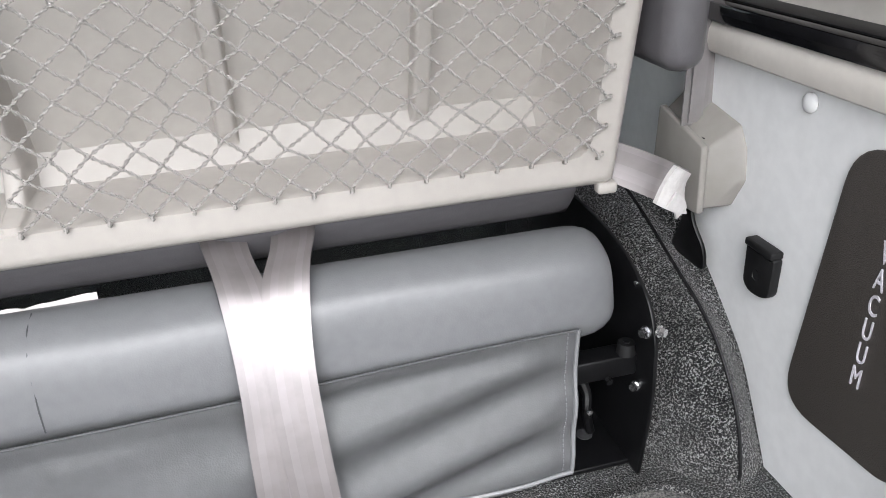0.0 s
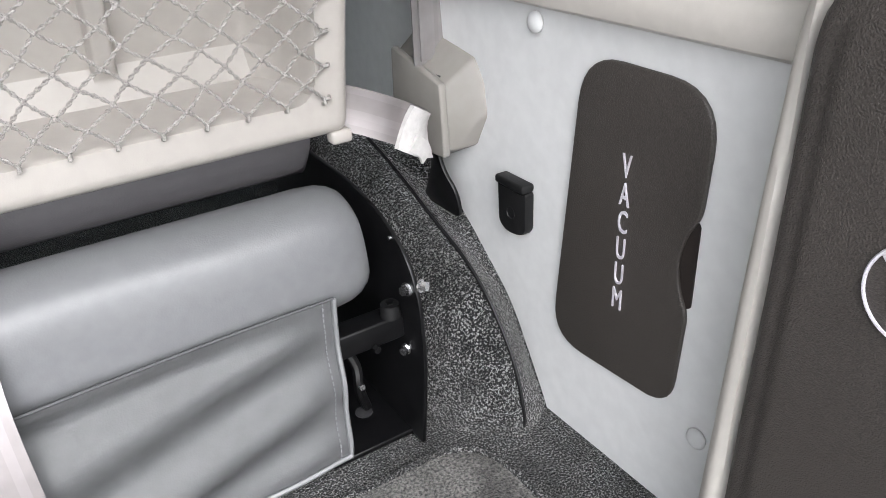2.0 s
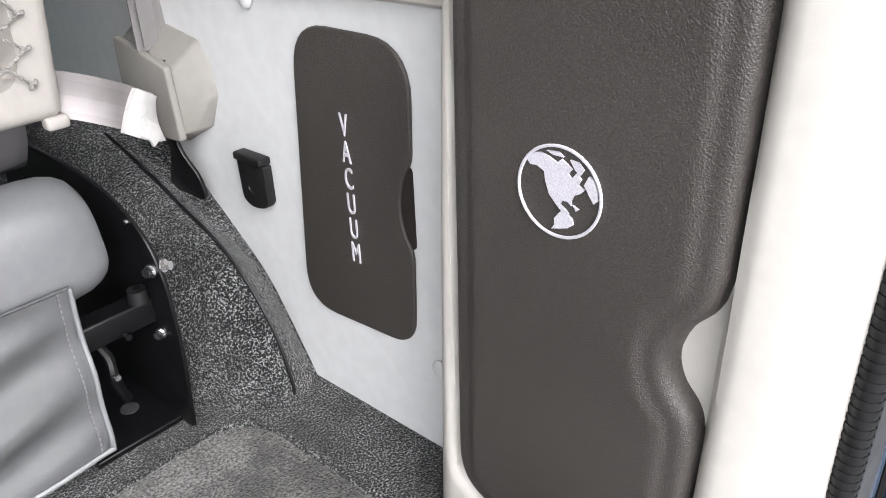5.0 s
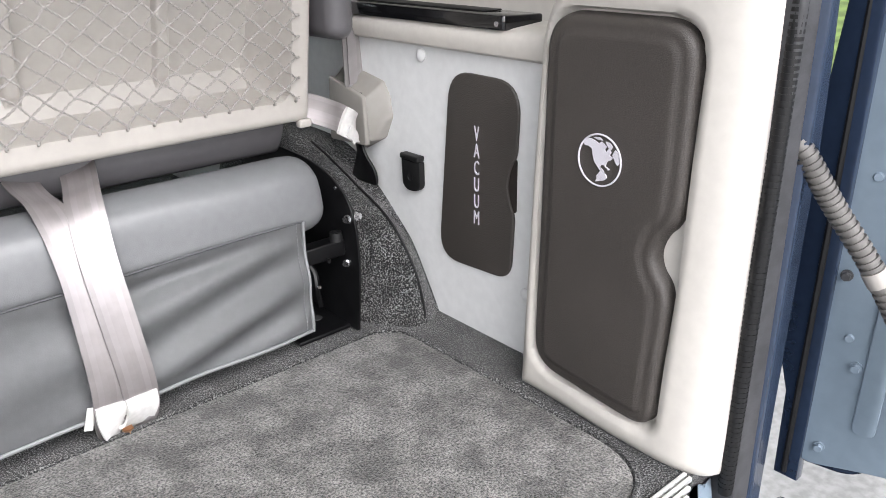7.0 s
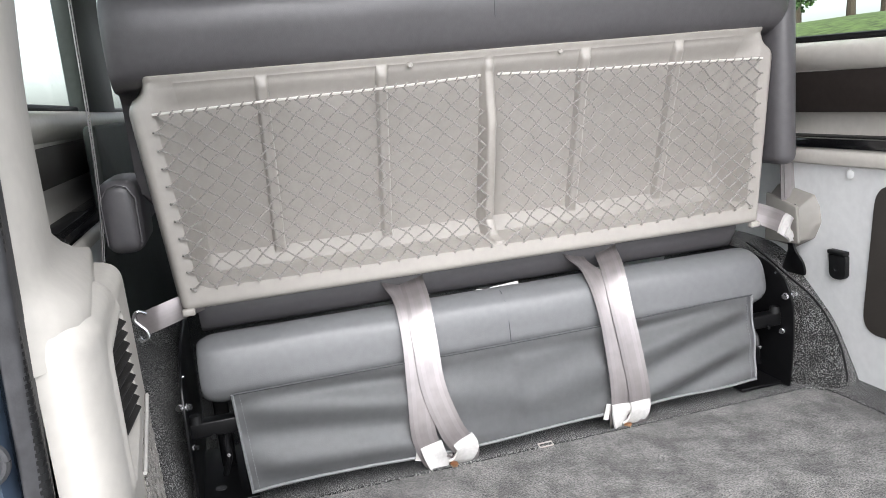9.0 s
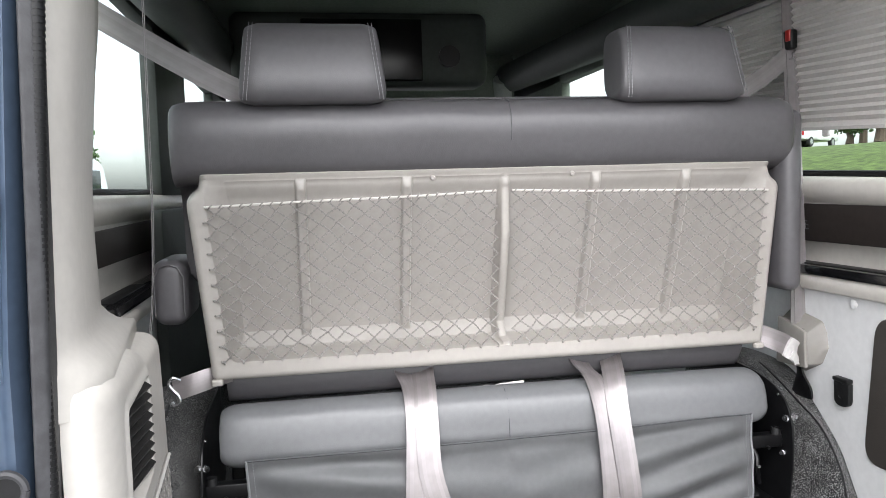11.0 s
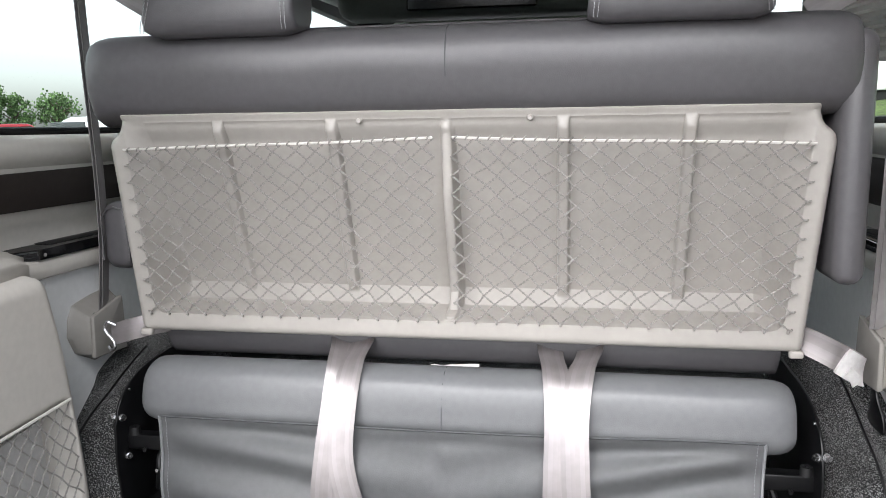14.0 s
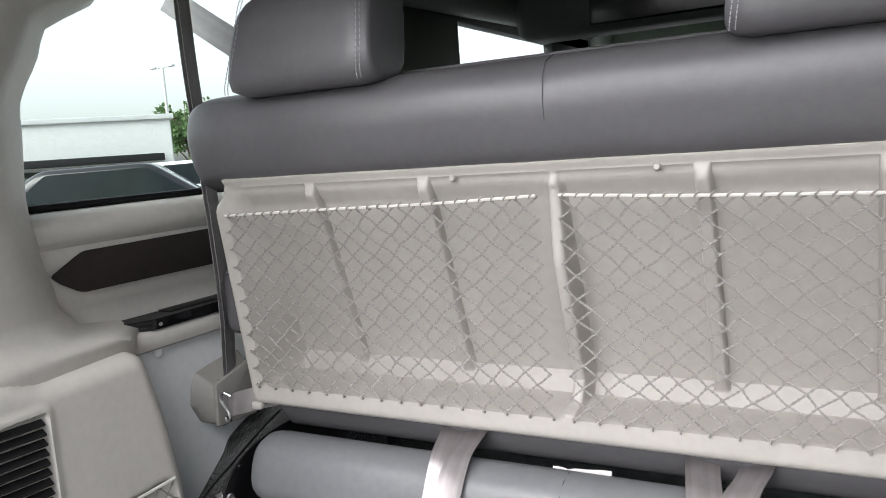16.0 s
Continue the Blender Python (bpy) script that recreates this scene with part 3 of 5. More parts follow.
# ---- rear corner cabinet with the globe door ----
def cabinet():
    poly = rounded([(-0.372, -0.01), (-0.388, 0.40), (-0.40, 0.60), (-0.53, 0.684), (-0.76, 0.674), (-0.76, -0.01)], [0.0, 0.2, 0.09, 0.1, 0.0, 0.0], 8)
    hole = rounded([(-0.405, 0.045), (-0.412, 0.585), (-0.648, 0.585), (-0.640, 0.035)], [0.05, 0.055, 0.055, 0.035], 8)
    outer, inner = sdf_poly(poly), sdf_poly(hole)
    base = lambda y, z: 0.748 - 0.012 * smooth_step(0.35, 0.0, z) * smooth_step(-0.38, -0.6, y)

    def face(y, z):
        d, h = outer(y, z), inner(y, z)
        x = base(y, z)
        r = 0.03
        if d < r:
            x += r * (1 - math.sqrt(max(0, 1 - ((r - max(d, 0)) / r) ** 2)))
        if d < 0:
            x += -6 * d
        t = max(0.0, -0.645 - y)
        x += 0.036 * (1 - math.sqrt(max(0.0, 1 - min(1, t / 0.073) ** 2))) + 2.0 * max(0, t - 0.073)
        if h > -0.012:
            x += 0.004 * smooth_step(-0.012, 0.0, h) + 0.014 * smooth_step(-0.001, 0.004, h)
        return Vector((x, y, z))

    cab = thing("corner_cabinet", (0.8, -0.55, 0), "beige moulded rear corner cabinet with a dark brown leather door", "cabinet")
    part("body", field(face, -0.7215, -0.355, 92, 0.0, 0.70, 172, lambda y, z: outer(y, z) > -0.016), BEIGE, cab)
    # door with a finger notch at the rear edge
    d = [(-0.411, 0.052), (-0.418, 0.578), (-0.642, 0.578), (-0.641, 0.36), (-0.634, 0.335), (-0.617, 0.318), (-0.609, 0.292), (-0.616, 0.270), (-0.632, 0.255), (-0.638, 0.232), (-0.634, 0.042)]
    dp = rounded(d, [0.05, 0.052, 0.052, 0.02, 0.015, 0.02, 0.02, 0.02, 0.015, 0.02, 0.035], 7)
    dist = sdf_poly(dp)

    def pad(y, z):
        q = dist(y, z)
        r = 0.012
        x = base(y, z) + 0.006 - 0.012
        if q < r:
            x += r * (1 - math.sqrt(max(0, 1 - ((r - max(q, 0)) / r) ** 2)))
        if q < 0:
            x += -6 * q
        x += 0.0035 * (smooth_step(0.028, 0.016, q))
        return Vector((x, y, z))

    door = part("door", field(pad, -0.65, -0.402, 74, 0.036, 0.586, 160, lambda y, z: dist(y, z) > -0.004), BROWN, cab, "dark brown grained leather door with an embroidered globe")
    # embroidered globe: ring and land masses
    gy, gz, gr = -0.520, 0.399, 0.0338
    gx = base(gy, gz) - 0.0065
    ring = [(gx - 0.0006, gy + gr * math.cos(a), gz + gr * math.sin(a)) for a in (2 * math.pi * k / 48 for k in range(49))]
    part("globe_ring", tube(ring, 0.0013, 6, caps=False), THREAD, door, "white embroidered ring")
    put = lambda a, b, dd: Vector((gx + 0.001 - dd, gy - a * gr, gz + b * gr))
    lands = [
        [(-0.79, 0.56), (-0.66, 0.72), (-0.46, 0.78), (-0.23, 0.72), (-0.06, 0.64), (0.05, 0.74), (0.16, 0.68), (0.31, 0.58), (0.22, 0.46), (0.30, 0.37), (0.41, 0.52), (0.53, 0.41), (0.46, 0.27), (0.62, 0.21), (0.52, 0.10), (0.38, 0.03), (0.31, -0.12), (0.33, -0.22), (0.24, -0.15), (0.10, -0.14), (0.05, -0.26), (0.17, -0.33), (0.27, -0.42), (0.10, -0.40), (-0.07, -0.25), (-0.23, -0.08), (-0.32, 0.17), (-0.36, 0.39), (-0.55, 0.48), (-0.70, 0.46)],
        [(0.06, -0.42), (0.20, -0.41), (0.36, -0.52), (0.38, -0.64), (0.26, -0.74), (0.08, -0.80), (-0.14, -0.86), (-0.06, -0.74), (-0.08, -0.60), (0.0, -0.50)],
        [(0.25, 0.77), (0.45, 0.75), (0.58, 0.62), (0.50, 0.49), (0.38, 0.58)],
        [(-0.32, 0.85), (-0.02, 0.88), (0.10, 0.79), (-0.14, 0.79)],
        [(0.70, 0.52), (0.80, 0.46), (0.90, 0.24), (0.92, 0.04), (0.84, -0.04), (0.72, 0.12), (0.60, 0.31)],
        [(0.36, -0.20), (0.50, -0.26), (0.44, -0.31)],
    ]
    for k, land in enumerate(lands):
        part("land", prism(land, put, 0.0022), THREAD, door, "" if k else "white embroidered land masses")
    # dark recess behind the notch
    part("recess", prism([(-0.66, 0.2), (-0.6, 0.2), (-0.6, 0.4), (-0.66, 0.4)], lambda a, b, dd: Vector((0.768 + dd, a, b)), 0.002), SOFT_BLACK, cab)


cabinet()


# ---- vacuum hatch in the grey panel ----
def vacuum():
    hatch = thing("vacuum_hatch", (0.815, -0.215, 0.12), "dark brown leather hatch embroidered with the word vacuum", "hatch")
    out = [(-0.115, 0.119), (-0.149, 0.463), (-0.312, 0.461), (-0.306, 0.345), (-0.293, 0.325), (-0.286, 0.295), (-0.292, 0.265), (-0.303, 0.245), (-0.297, 0.129)]
    dp = rounded(out, [0.055, 0.05, 0.062, 0.015, 0.02, 0.02, 0.02, 0.015, 0.036], 7)
    cover = part("cover", prism(dp, lambda a, b, d: Vector((0.8185 - d, a, b)), 0.006, 0.003, 3), BROWN, hatch)
    grip = part("grip_recess", prism(rounded([(-0.3045, 0.25), (-0.282, 0.25), (-0.282, 0.34), (-0.3045, 0.34)], 0.006), lambda a, b, d: Vector((0.8175 - d, a, b)), 0.0015), BROWN_SMOOTH, hatch, "dark finger recess")
    for k, c in enumerate("VACUUM"):
        m = Matrix.Translation((0.8118, -0.2165, 0.366 - 0.0292 * k)) @ Matrix(((0, 0, 1, 0), (-1, 0, 0, 0), (0, 1, 0, 0), (0, 0, 0, 1))) @ Matrix.Diagonal((0.56, 1, -1, 1))
        lettering(c, 0.0345, m, THREAD, cover)
    # black flap of the power socket
    soc = thing("power_socket", (0.815, -0.05, 0.265), "black plastic power socket with a hinged flap on the side panel", "socket")
    part("flap", prism(rounded([(-0.0235, 0.290), (-0.0765, 0.290), (-0.0765, 0.240), (-0.062, 0.232), (-0.040, 0.230), (-0.0255, 0.238)], [0.004, 0.004, 0.008, 0.01, 0.01, 0.008]), lambda a, b, d: Vector((0.817 - d, a, b)), 0.014, 0.0035), SOFT_BLACK, soc)
    part("hinge", rbox((0.808, -0.05, 0.295), (0.018, 0.052, 0.010), 0.003), SOFT_BLACK, soc)
    part("emblem", tube([(0.8028, -0.05 + 0.007 * math.cos(a), 0.258 + 0.007 * math.sin(a)) for a in (2 * math.pi * k / 16 for k in range(17))], 0.0008, 4, caps=False), SOFT_BLACK, soc)


vacuum()


# ---- sofa ----
def sofa():
    so = thing("folding_sofa", (0, 0.2, 0), "grey leather folding sofa bench seen from behind, on black steel brackets", "sofa")
    # backrest: a padded slab, hollowed behind the storage tray
    prof = [(p.x, p.y) for p in spline([(0.115, 0.27, 0), (0.062, 0.335, 0), (0.052, 0.37, 0), (0.070, 0.405, 0), (0.140, 0.435, 0), (0.142, 0.52, 0), (0.115, 0.72, 0), (0.09, 0.79, 0), (0.015, 0.80, 0), (-0.030, 0.825, 0), (-0.048, 0.88, 0), (-0.044, 0.925, 0), (-0.022, 0.955, 0), (0.03, 0.968, 0), (0.10, 0.962, 0), (0.15, 0.93, 0), (0.17, 0.8, 0), (0.24, 0.4, 0), (0.25, 0.28, 0)], 5)]
    bm = bmesh.new()
    xs = [-0.690, -0.686, -0.676, -0.66, -0.63] + [-0.63 + 1.26 * k / 30 for k in range(1, 30)] + [0.63, 0.66, 0.676, 0.686, 0.690]
    cy, cz = 0.08, 0.62
    rows = []
    for x in xs:
        q = max(0, (abs(x) - 0.64) / 0.05)
        shrink = 1 - 0.12 * (1 - math.sqrt(max(0, 1 - min(1, q) ** 2)))
        row = []
        for a, b in prof:
            yy, zz = cy + (a - cy) * (shrink if b > 0.8 else 1 - (1 - shrink) * 0.5), cz + (b - cz) * (1 - (1 - shrink) * 0.28)
            if b > 0.80:
                yy += 0.0025 * noise.noise(Vector((x * 7, b * 9, 1))) - 0.006 * math.cos(min(1, abs(x) / 0.69) * math.pi / 2) * smooth_step(0.8, 0.9, b)
                yy += 0.002 * math.exp(-((x - 0.012) / 0.006) ** 2) * smooth_step(0.86, 0.9, b)
            row.append(bm.verts.new((x * (1 - 0.115 * smooth_step(0.62, 0.48, b)), yy, max(zz, 0.318))))
        rows.append(row)
    for r0, r1 in zip(rows, rows[1:]):
        for k in range(len(prof) - 1):
            bm.faces.new((r0[k], r0[k + 1], r1[k + 1], r1[k]))
        bm.faces.new((r0[-1], r0[0], r1[0], r1[-1]))
    bm.faces.new(rows[0])
    bm.faces.new(rows[-1][::-1])
    bmesh.ops.recalc_face_normals(bm, faces=bm.faces)
    back = part("backrest", bm, SEAT_DARK, so, "dark grey leather backrest with a centre seam")
    part("seam", tube([(0.012, -0.0535, 0.872), (0.012, -0.0555, 0.90), (0.012, -0.0515, 0.93), (0.012, -0.036, 0.954), (0.012, 0.0, 0.966)], 0.0007, 5), STITCH_DARK, back)
    part("welt", tube([(-0.66, 0.055, 0.966), (-0.3, 0.052, 0.972), (0.0, 0.05, 0.972), (0.3, 0.052, 0.972), (0.66, 0.055, 0.966)], 0.003, 6), SEAT_DARK, back)
    # headrests
    for s in (-1, 1):
        cx = 0.400 * s
        hb = bmesh.new()
        cols, loops = 20, 20
        for i in range(cols + 1):
            u = -1 + 2 * i / cols
            for j in range(loops):
                a = 2 * math.pi * j / loops
                ca, sa = math.cos(a), math.sin(a)
                n = 4.2
                rad = (abs(ca) ** n + abs(sa) ** n) ** (-1 / n)
                w = 1 - 0.10 * max(0, abs(u) - 0.8) / 0.2 if abs(u) > 0.8 else 1
                y, z = 0.062 * rad * ca * w, 0.085 * rad * sa * w
                x = u * (0.149 - 0.016 * (z / 0.085 + 1) / 2)
                hb.verts.new((cx + x, -0.006 + y + 0.022 * (z / 0.085), 1.037 + z))
        hb.verts.ensure_lookup_table()
        for i in range(cols):
            for j in range(loops):
                hb.faces.new((hb.verts[i * loops + j], hb.verts[i * loops + (j + 1) % loops], hb.verts[(i + 1) * loops + (j + 1) % loops], hb.verts[(i + 1) * loops + j]))
        hb.faces.new([hb.verts[j] for j in range(loops)][::-1])
        hb.faces.new([hb.verts[cols * loops + j] for j in range(loops)])
        bmesh.ops.recalc_face_normals(hb, faces=hb.faces)
        es = [e for e in hb.edges if len(e.link_faces) == 2 and e.calc_face_angle(0) > 1.0]
        bmesh.ops.bevel(hb, geom=es, offset=0.008, segments=3, profile=0.5, affect="EDGES")
        h = part("headrest", hb, SEAT_DARK, so, "dark grey leather headrest with pale stitching", auto=70)
        for e in (-1, 1):
            for off in (0.131, 0.138):
                pts = [(cx + e * (off - 0.016 * t), -0.069 + 0.022 * (2 * t - 1) + (0.004 if t in (0, 1) else 0), 0.957 + 0.16 * t) for t in (0, 0.08, 0.25, 0.5, 0.75, 0.92, 1)]
                st = bmesh.new()
                ps = spline(pts, 4)
                for p0, p1 in zip(ps[::1], ps[1::1]):
                    tube([p0, p0.lerp(p1, 0.7)], 0.0009, 4, st)
                part("stitching", st, STITCH, h)
        for e in (-1, 1):
            part("post", tube([(cx + e * 0.06, 0.03, 0.93), (cx + e * 0.06, 0.02, 0.99)], 0.006, 8), STEEL, so)
    # armrests: one folded up, one down
    part("armrest", rbox((0.692, 0.035, 0.722), (0.052, 0.14, 0.425), 0.024, 4), SEAT_DARK, so, "dark grey padded armrest folded up beside the backrest")
    arm = part("armrest", rbox((-0.722, 0.17, 0.565), (0.075, 0.2, 0.145), 0.028, 4), SEAT_DARK, so, "dark grey padded armrest folded down")
    part("welt", tube([(-0.752, 0.068, 0.515), (-0.753, 0.068, 0.60), (-0.74, 0.068, 0.622), (-0.722, 0.068, 0.628), (-0.704, 0.068, 0.622), (-0.691, 0.068, 0.6), (-0.692, 0.068, 0.515)], 0.0018, 5), SEAT_DARK, arm)
    # seat cushion
    cpro = [(p.x, p.y) for p in spline([(0.0, 0.195, 0), (-0.035, 0.205, 0), (-0.048, 0.225, 0), (-0.0465, 0.25, 0), (-0.040, 0.282, 0), (-0.029, 0.306, 0), (-0.008, 0.321, 0), (0.018, 0.326, 0), (0.044, 0.317, 0), (0.060, 0.29, 0), (0.072, 0.25, 0), (0.08, 0.2, 0)], 4)]
    bm = bmesh.new()
    rows = []
    cx0 = [0.622, 0.619, 0.611, 0.598, 0.578]
    xs = [-x for x in cx0] + [-0.578 + 1.156 * k / 40 for k in range(1, 40)] + cx0[::-1]
    for x in xs:
        q = max(0, (abs(x) - 0.578) / 0.045)
        sh = 1 - 0.34 * (1 - math.sqrt(max(0, 1 - min(1, q) ** 2)))
        row = []
        for a, b in cpro:
            yy = 0.04 + (a - 0.04) * (1 - (1 - sh) * 0.5)
            zz = 0.262 + (b - 0.262) * sh
            if a < 0.02:
                yy += 0.004 * noise.noise(Vector((x * 5, b * 12, 3)))
                yy += 0.0035 * math.exp(-((x + 0.005) / 0.005) ** 2)
                if b > 0.3:
                    zz += 0.004 * noise.noise(Vector((x * 6, 0, 8)))
            row.append(bm.verts.new((x, yy, zz)))
        rows.append(row)
    for r0, r1 in zip(rows, rows[1:]):
        for k in range(len(cpro) - 1):
            bm.faces.new((r0[k], r0[k + 1], r1[k + 1], r1[k]))
        bm.faces.new((r0[-1], r0[0], r1[0], r1[-1]))
    bm.faces.new(rows[0])
    bm.faces.new(rows[-1][::-1])
    bmesh.ops.recalc_face_normals(bm, faces=bm.faces)
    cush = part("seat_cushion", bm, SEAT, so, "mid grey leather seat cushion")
    part("seam", tube([(-0.005, -0.0475, 0.225), (-0.005, -0.0465, 0.25), (-0.005, -0.040, 0.282), (-0.005, -0.029, 0.306), (-0.005, -0.008, 0.3215), (-0.004, 0.018, 0.3265)], 0.0009, 5), STITCH_DARK, cush)

    # hanging skirt with folds
    def drape(x, v):
        w = 0.570 - 0.013 * v
        z = 0.234 - 0.190 * v
        ax = abs(x)
        ph = v + 0.96 * (ax - 0.28)
        if x < 0:
            ph = 0.92 * v + 0.62 * (ax - 0.28) + 0.05
        amp = (0.0022 + 0.0075 * smooth_step(0.10, 0.34, ax)) * (1 - 0.75 * smooth_step(0.50, 0.567, ax)) * smooth_step(0.0, 0.2, v) * (1 - 0.5 * smooth_step(0.85, 1.0, v))
        fold = amp * math.cos(2 * math.pi * (ph - 0.38) / (0.45 + 0.05 * math.sin(x * 9)))
        fold += 0.006 * noise.noise(Vector((x * 3.5, v * 1.6, 5))) * smooth_step(0, 0.3, v)
        belly = 0.006 * smooth_step(0.0, 0.16, v) - 0.012 * math.sin(math.pi * min(1, max(0, v - 0.12) / 0.95)) * (1 - 0.55 * smooth_step(0.3, 0.567, ax))
        y = -0.056 - 0.030 * v - fold + belly
        y -= 0.010 * smooth_step(0.4, -0.1, x)
        z -= 0.006 * smooth_step(0.5, 0.2, x)
        return Vector((x * w / 0.567, y, z + 0.003 * math.sin(x * 11) * v))

    bm = field(drape, -0.567, 0.567, 110, 0.0, 1.0, 36)
    got = bmesh.ops.solidify(bm, geom=bm.faces[:], thickness=0.004)
    bmesh.ops.recalc_face_normals(bm, faces=bm.faces)
    fl = part("skirt", bm, SKIRT, so, "grey leather skirt hanging in soft folds below the cushion")
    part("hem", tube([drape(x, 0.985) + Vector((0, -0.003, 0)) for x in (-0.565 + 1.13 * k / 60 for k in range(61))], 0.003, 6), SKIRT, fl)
    part("hem", tube([drape(x, 0.0) + Vector((0, -0.002, 0)) for x in (-0.565 + 1.13 * k / 60 for k in range(61))], 0.0018, 5), STITCH_DARK, fl)
    for s in (-1, 1):
        part("hem", tube([drape(s * 0.565, v / 14) + Vector((0, -0.002, 0)) for v in range(15)], 0.003, 6), SKIRT, fl)
        st = bmesh.new()
        for v in range(30):
            tube([drape(s * 0.552, v / 30) + Vector((0, -0.0028, 0)), drape(s * 0.552, (v + 0.6) / 30) + Vector((0, -0.0028, 0))], 0.0008, 4, st)
        part("stitching", st, STITCH, fl)
    # white paper tag between cushion and backrest
    part("tag", field(lambda u, v: Vector((-0.042 + 0.097 * u, 0.042 + 0.004 * v + 0.002 * math.sin(u * 9), 0.311 + v * (0.010 + 0.004 * u - 0.004 * math.exp(-((u - 0.25) / 0.09) ** 2)))), 0, 1, 12, 0, 1, 3), CLOTH, so, "crumpled white paper tag")
    # steel brackets at each end
    for s in (-1, 1):
        plate = rounded([(-0.074, 0.004), (-0.090, 0.13), (-0.086, 0.215), (-0.064, 0.258), (-0.010, 0.288), (0.06, 0.302), (0.30, 0.31), (0.30, 0.004)], [0.004, 0.03, 0.04, 0.04, 0.05, 0.04, 0.02, 0.004])
        br = part("bracket", prism(plate, lambda a, b, d: Vector((s * (0.652 + d), a, b)), 0.005, 0.001), BLACK, so, "black painted steel side bracket")
        part("foot", rbox((s * 0.60, 0.08, 0.006), (0.11, 0.26, 0.008), 0.002), BLACK, br)
        part("crossbar", rbox((s * 0.59, -0.035, 0.162), (0.125, 0.03, 0.03), 0.003), BLACK, br)
        part("post", rbox((s * 0.60, 0.12, 0.12), (0.03, 0.03, 0.22), 0.004), BLACK, br)
        stop = disc((s * 0.640, -0.042, 0.184), (0, 0, 1), 0.012, 0.016, 20, 0.0105)
        part("rubber_stop", stop, SOFT_BLACK, br, "round black rubber stop")
        part("stop_screw", disc((s * 0.640, -0.042, 0.1925), (0, 0, 1), 0.0042, 0.002, 10), BLACK, br)
        part("lever", tube(spline([(s * 0.585, -0.030, 0.148), (s * 0.592, -0.040, 0.125), (s * 0.590, -0.046, 0.100), (s * 0.602, -0.035, 0.06)], 4), 0.006, 8), BLACK, br, "black release lever")
        part("lever_pin", disc((s * 0.590, -0.053, 0.106), (0, -1, 0.1), 0.0035, 0.006, 12), STEEL, br, "bright lever pin")
        part("bolt", hexbolt((s * 0.650, -0.068, 0.220), (-s, -0.35, 0.1), 0.0062), STEEL, br, "zinc-plated hexagon bolt")
        part("bolt", hexbolt((s * 0.659, -0.079, 0.226), (s * 0.6, -1, 0.1), 0.0058), STEEL, br)
        part("bolt", hexbolt((s * 0.650, -0.056, 0.135), (-s, -0.5, 0), 0.0052), STEEL, br)
        part("bolt", hexbolt((s * 0.612, -0.0505, 0.150), (0, -1, 0), 0.0045, False), BLACK, br)
        part("bolt", disc((s * 0.650, -0.035, 0.268), (-s, 0, 0), 0.003, 0.003, 10), STEEL, br)
        part("slot_washer", disc((s * 0.618, 0.012, 0.0105), (0, 0, 1), 0.011, 0.002, 18), RUBBER, br, "dull grey floor washer")

    # moulded storage tray on the back of the backrest
    rim_y = lambda z: -0.001 - 0.018 * (z - 0.39) / 0.42
    rim = rounded([(-0.634, 0.381), (0.634, 0.381), (0.668, 0.765), (0.640, 0.785), (0.637, 0.822), (-0.637, 0.822), (-0.640, 0.785), (-0.668, 0.765)], [0.014, 0.014, 0.02, 0.015, 0.012, 0.012, 0.015, 0.02], 6)
    pocket = rounded([(-0.598, 0.420), (0.598, 0.420), (0.632, 0.800), (-0.632, 0.800)], [0.03, 0.03, 0.012, 0.012], 6)
    dr, dp = sdf_poly(rim), sdf_poly(pocket)

    def moulding(x, z):
        a, p = dr(x, z), dp(x, z)
        y = rim_y(z)
        if z > 0.795:
            y += -0.006 * math.exp(-((z - 0.8135) / 0.006) ** 2) + 0.003 * math.exp(-((z - 0.803) / 0.003) ** 2)
        r = 0.016
        if a < r:
            y += r * (1 - math.sqrt(max(0, 1 - ((r - max(a, 0)) / r) ** 2)))
        if a < 0:
            y += -7 * a
        if p > 0 and z < 0.80:
            # nearly level floor, bright chamfer, back panel leaning forward to the top
            if z < 0.4245:
                full = 0.018 * smooth_step(0.421, 0.4245, z)
            elif z < 0.434:
                full = 0.018 + 0.070 * (z - 0.4245) / 0.0095
            elif z < 0.466:
                full = 0.088 + 0.022 * (z - 0.434) / 0.032
            else:
                full = 0.110 - 0.084 * (z - 0.466) / 0.288 if z < 0.754 else 0.026 - 0.020 * smooth_step(0.754, 0.797, z)
            side_d = 0.632 - 0.034 * (0.8 - z) / 0.38 - abs(x)
            edge_s = max(0, min(1, side_d / (0.044 - 0.014 * smooth_step(0.70, 0.44, z))))
            edge_s = edge_s * (1.35 - 0.35 * edge_s)
            dep = full * edge_s
            # upright ribs; the centre one stands further forward on steep sides
            for c in (-0.4345, -0.2105, 0.2145, 0.430):
                q = abs(x - c) / 0.0115
                if q < 1:
                    dep -= min(0.018, dep) * math.sqrt(1 - q ** 6) * smooth_step(0.450, 0.470, z)
            q = abs(x - 0.006)
            if q < 0.020:
                bar = max(0.003, dep - 0.048) + 0.006 * (1 - math.sqrt(max(0, 1 - min(1, q / 0.0095) ** 2)))
                dep = min(dep, bar + (dep - bar) * smooth_step(0.0088, 0.0145, q))
            y += max(dep, 0)
        if 0.775 < z < 0.800:
            for c in (-0.4345, -0.2105, 0.006, 0.2145, 0.430):
                q = math.hypot((x - c) / (0.016 if c == 0.006 else 0.0115), (z - 0.781) / 0.013)
                if q < 1:
                    y -= 0.0045 * (1 - q * q)
        return Vector((x, y, z))

    tray_xs, xx = [], -0.678
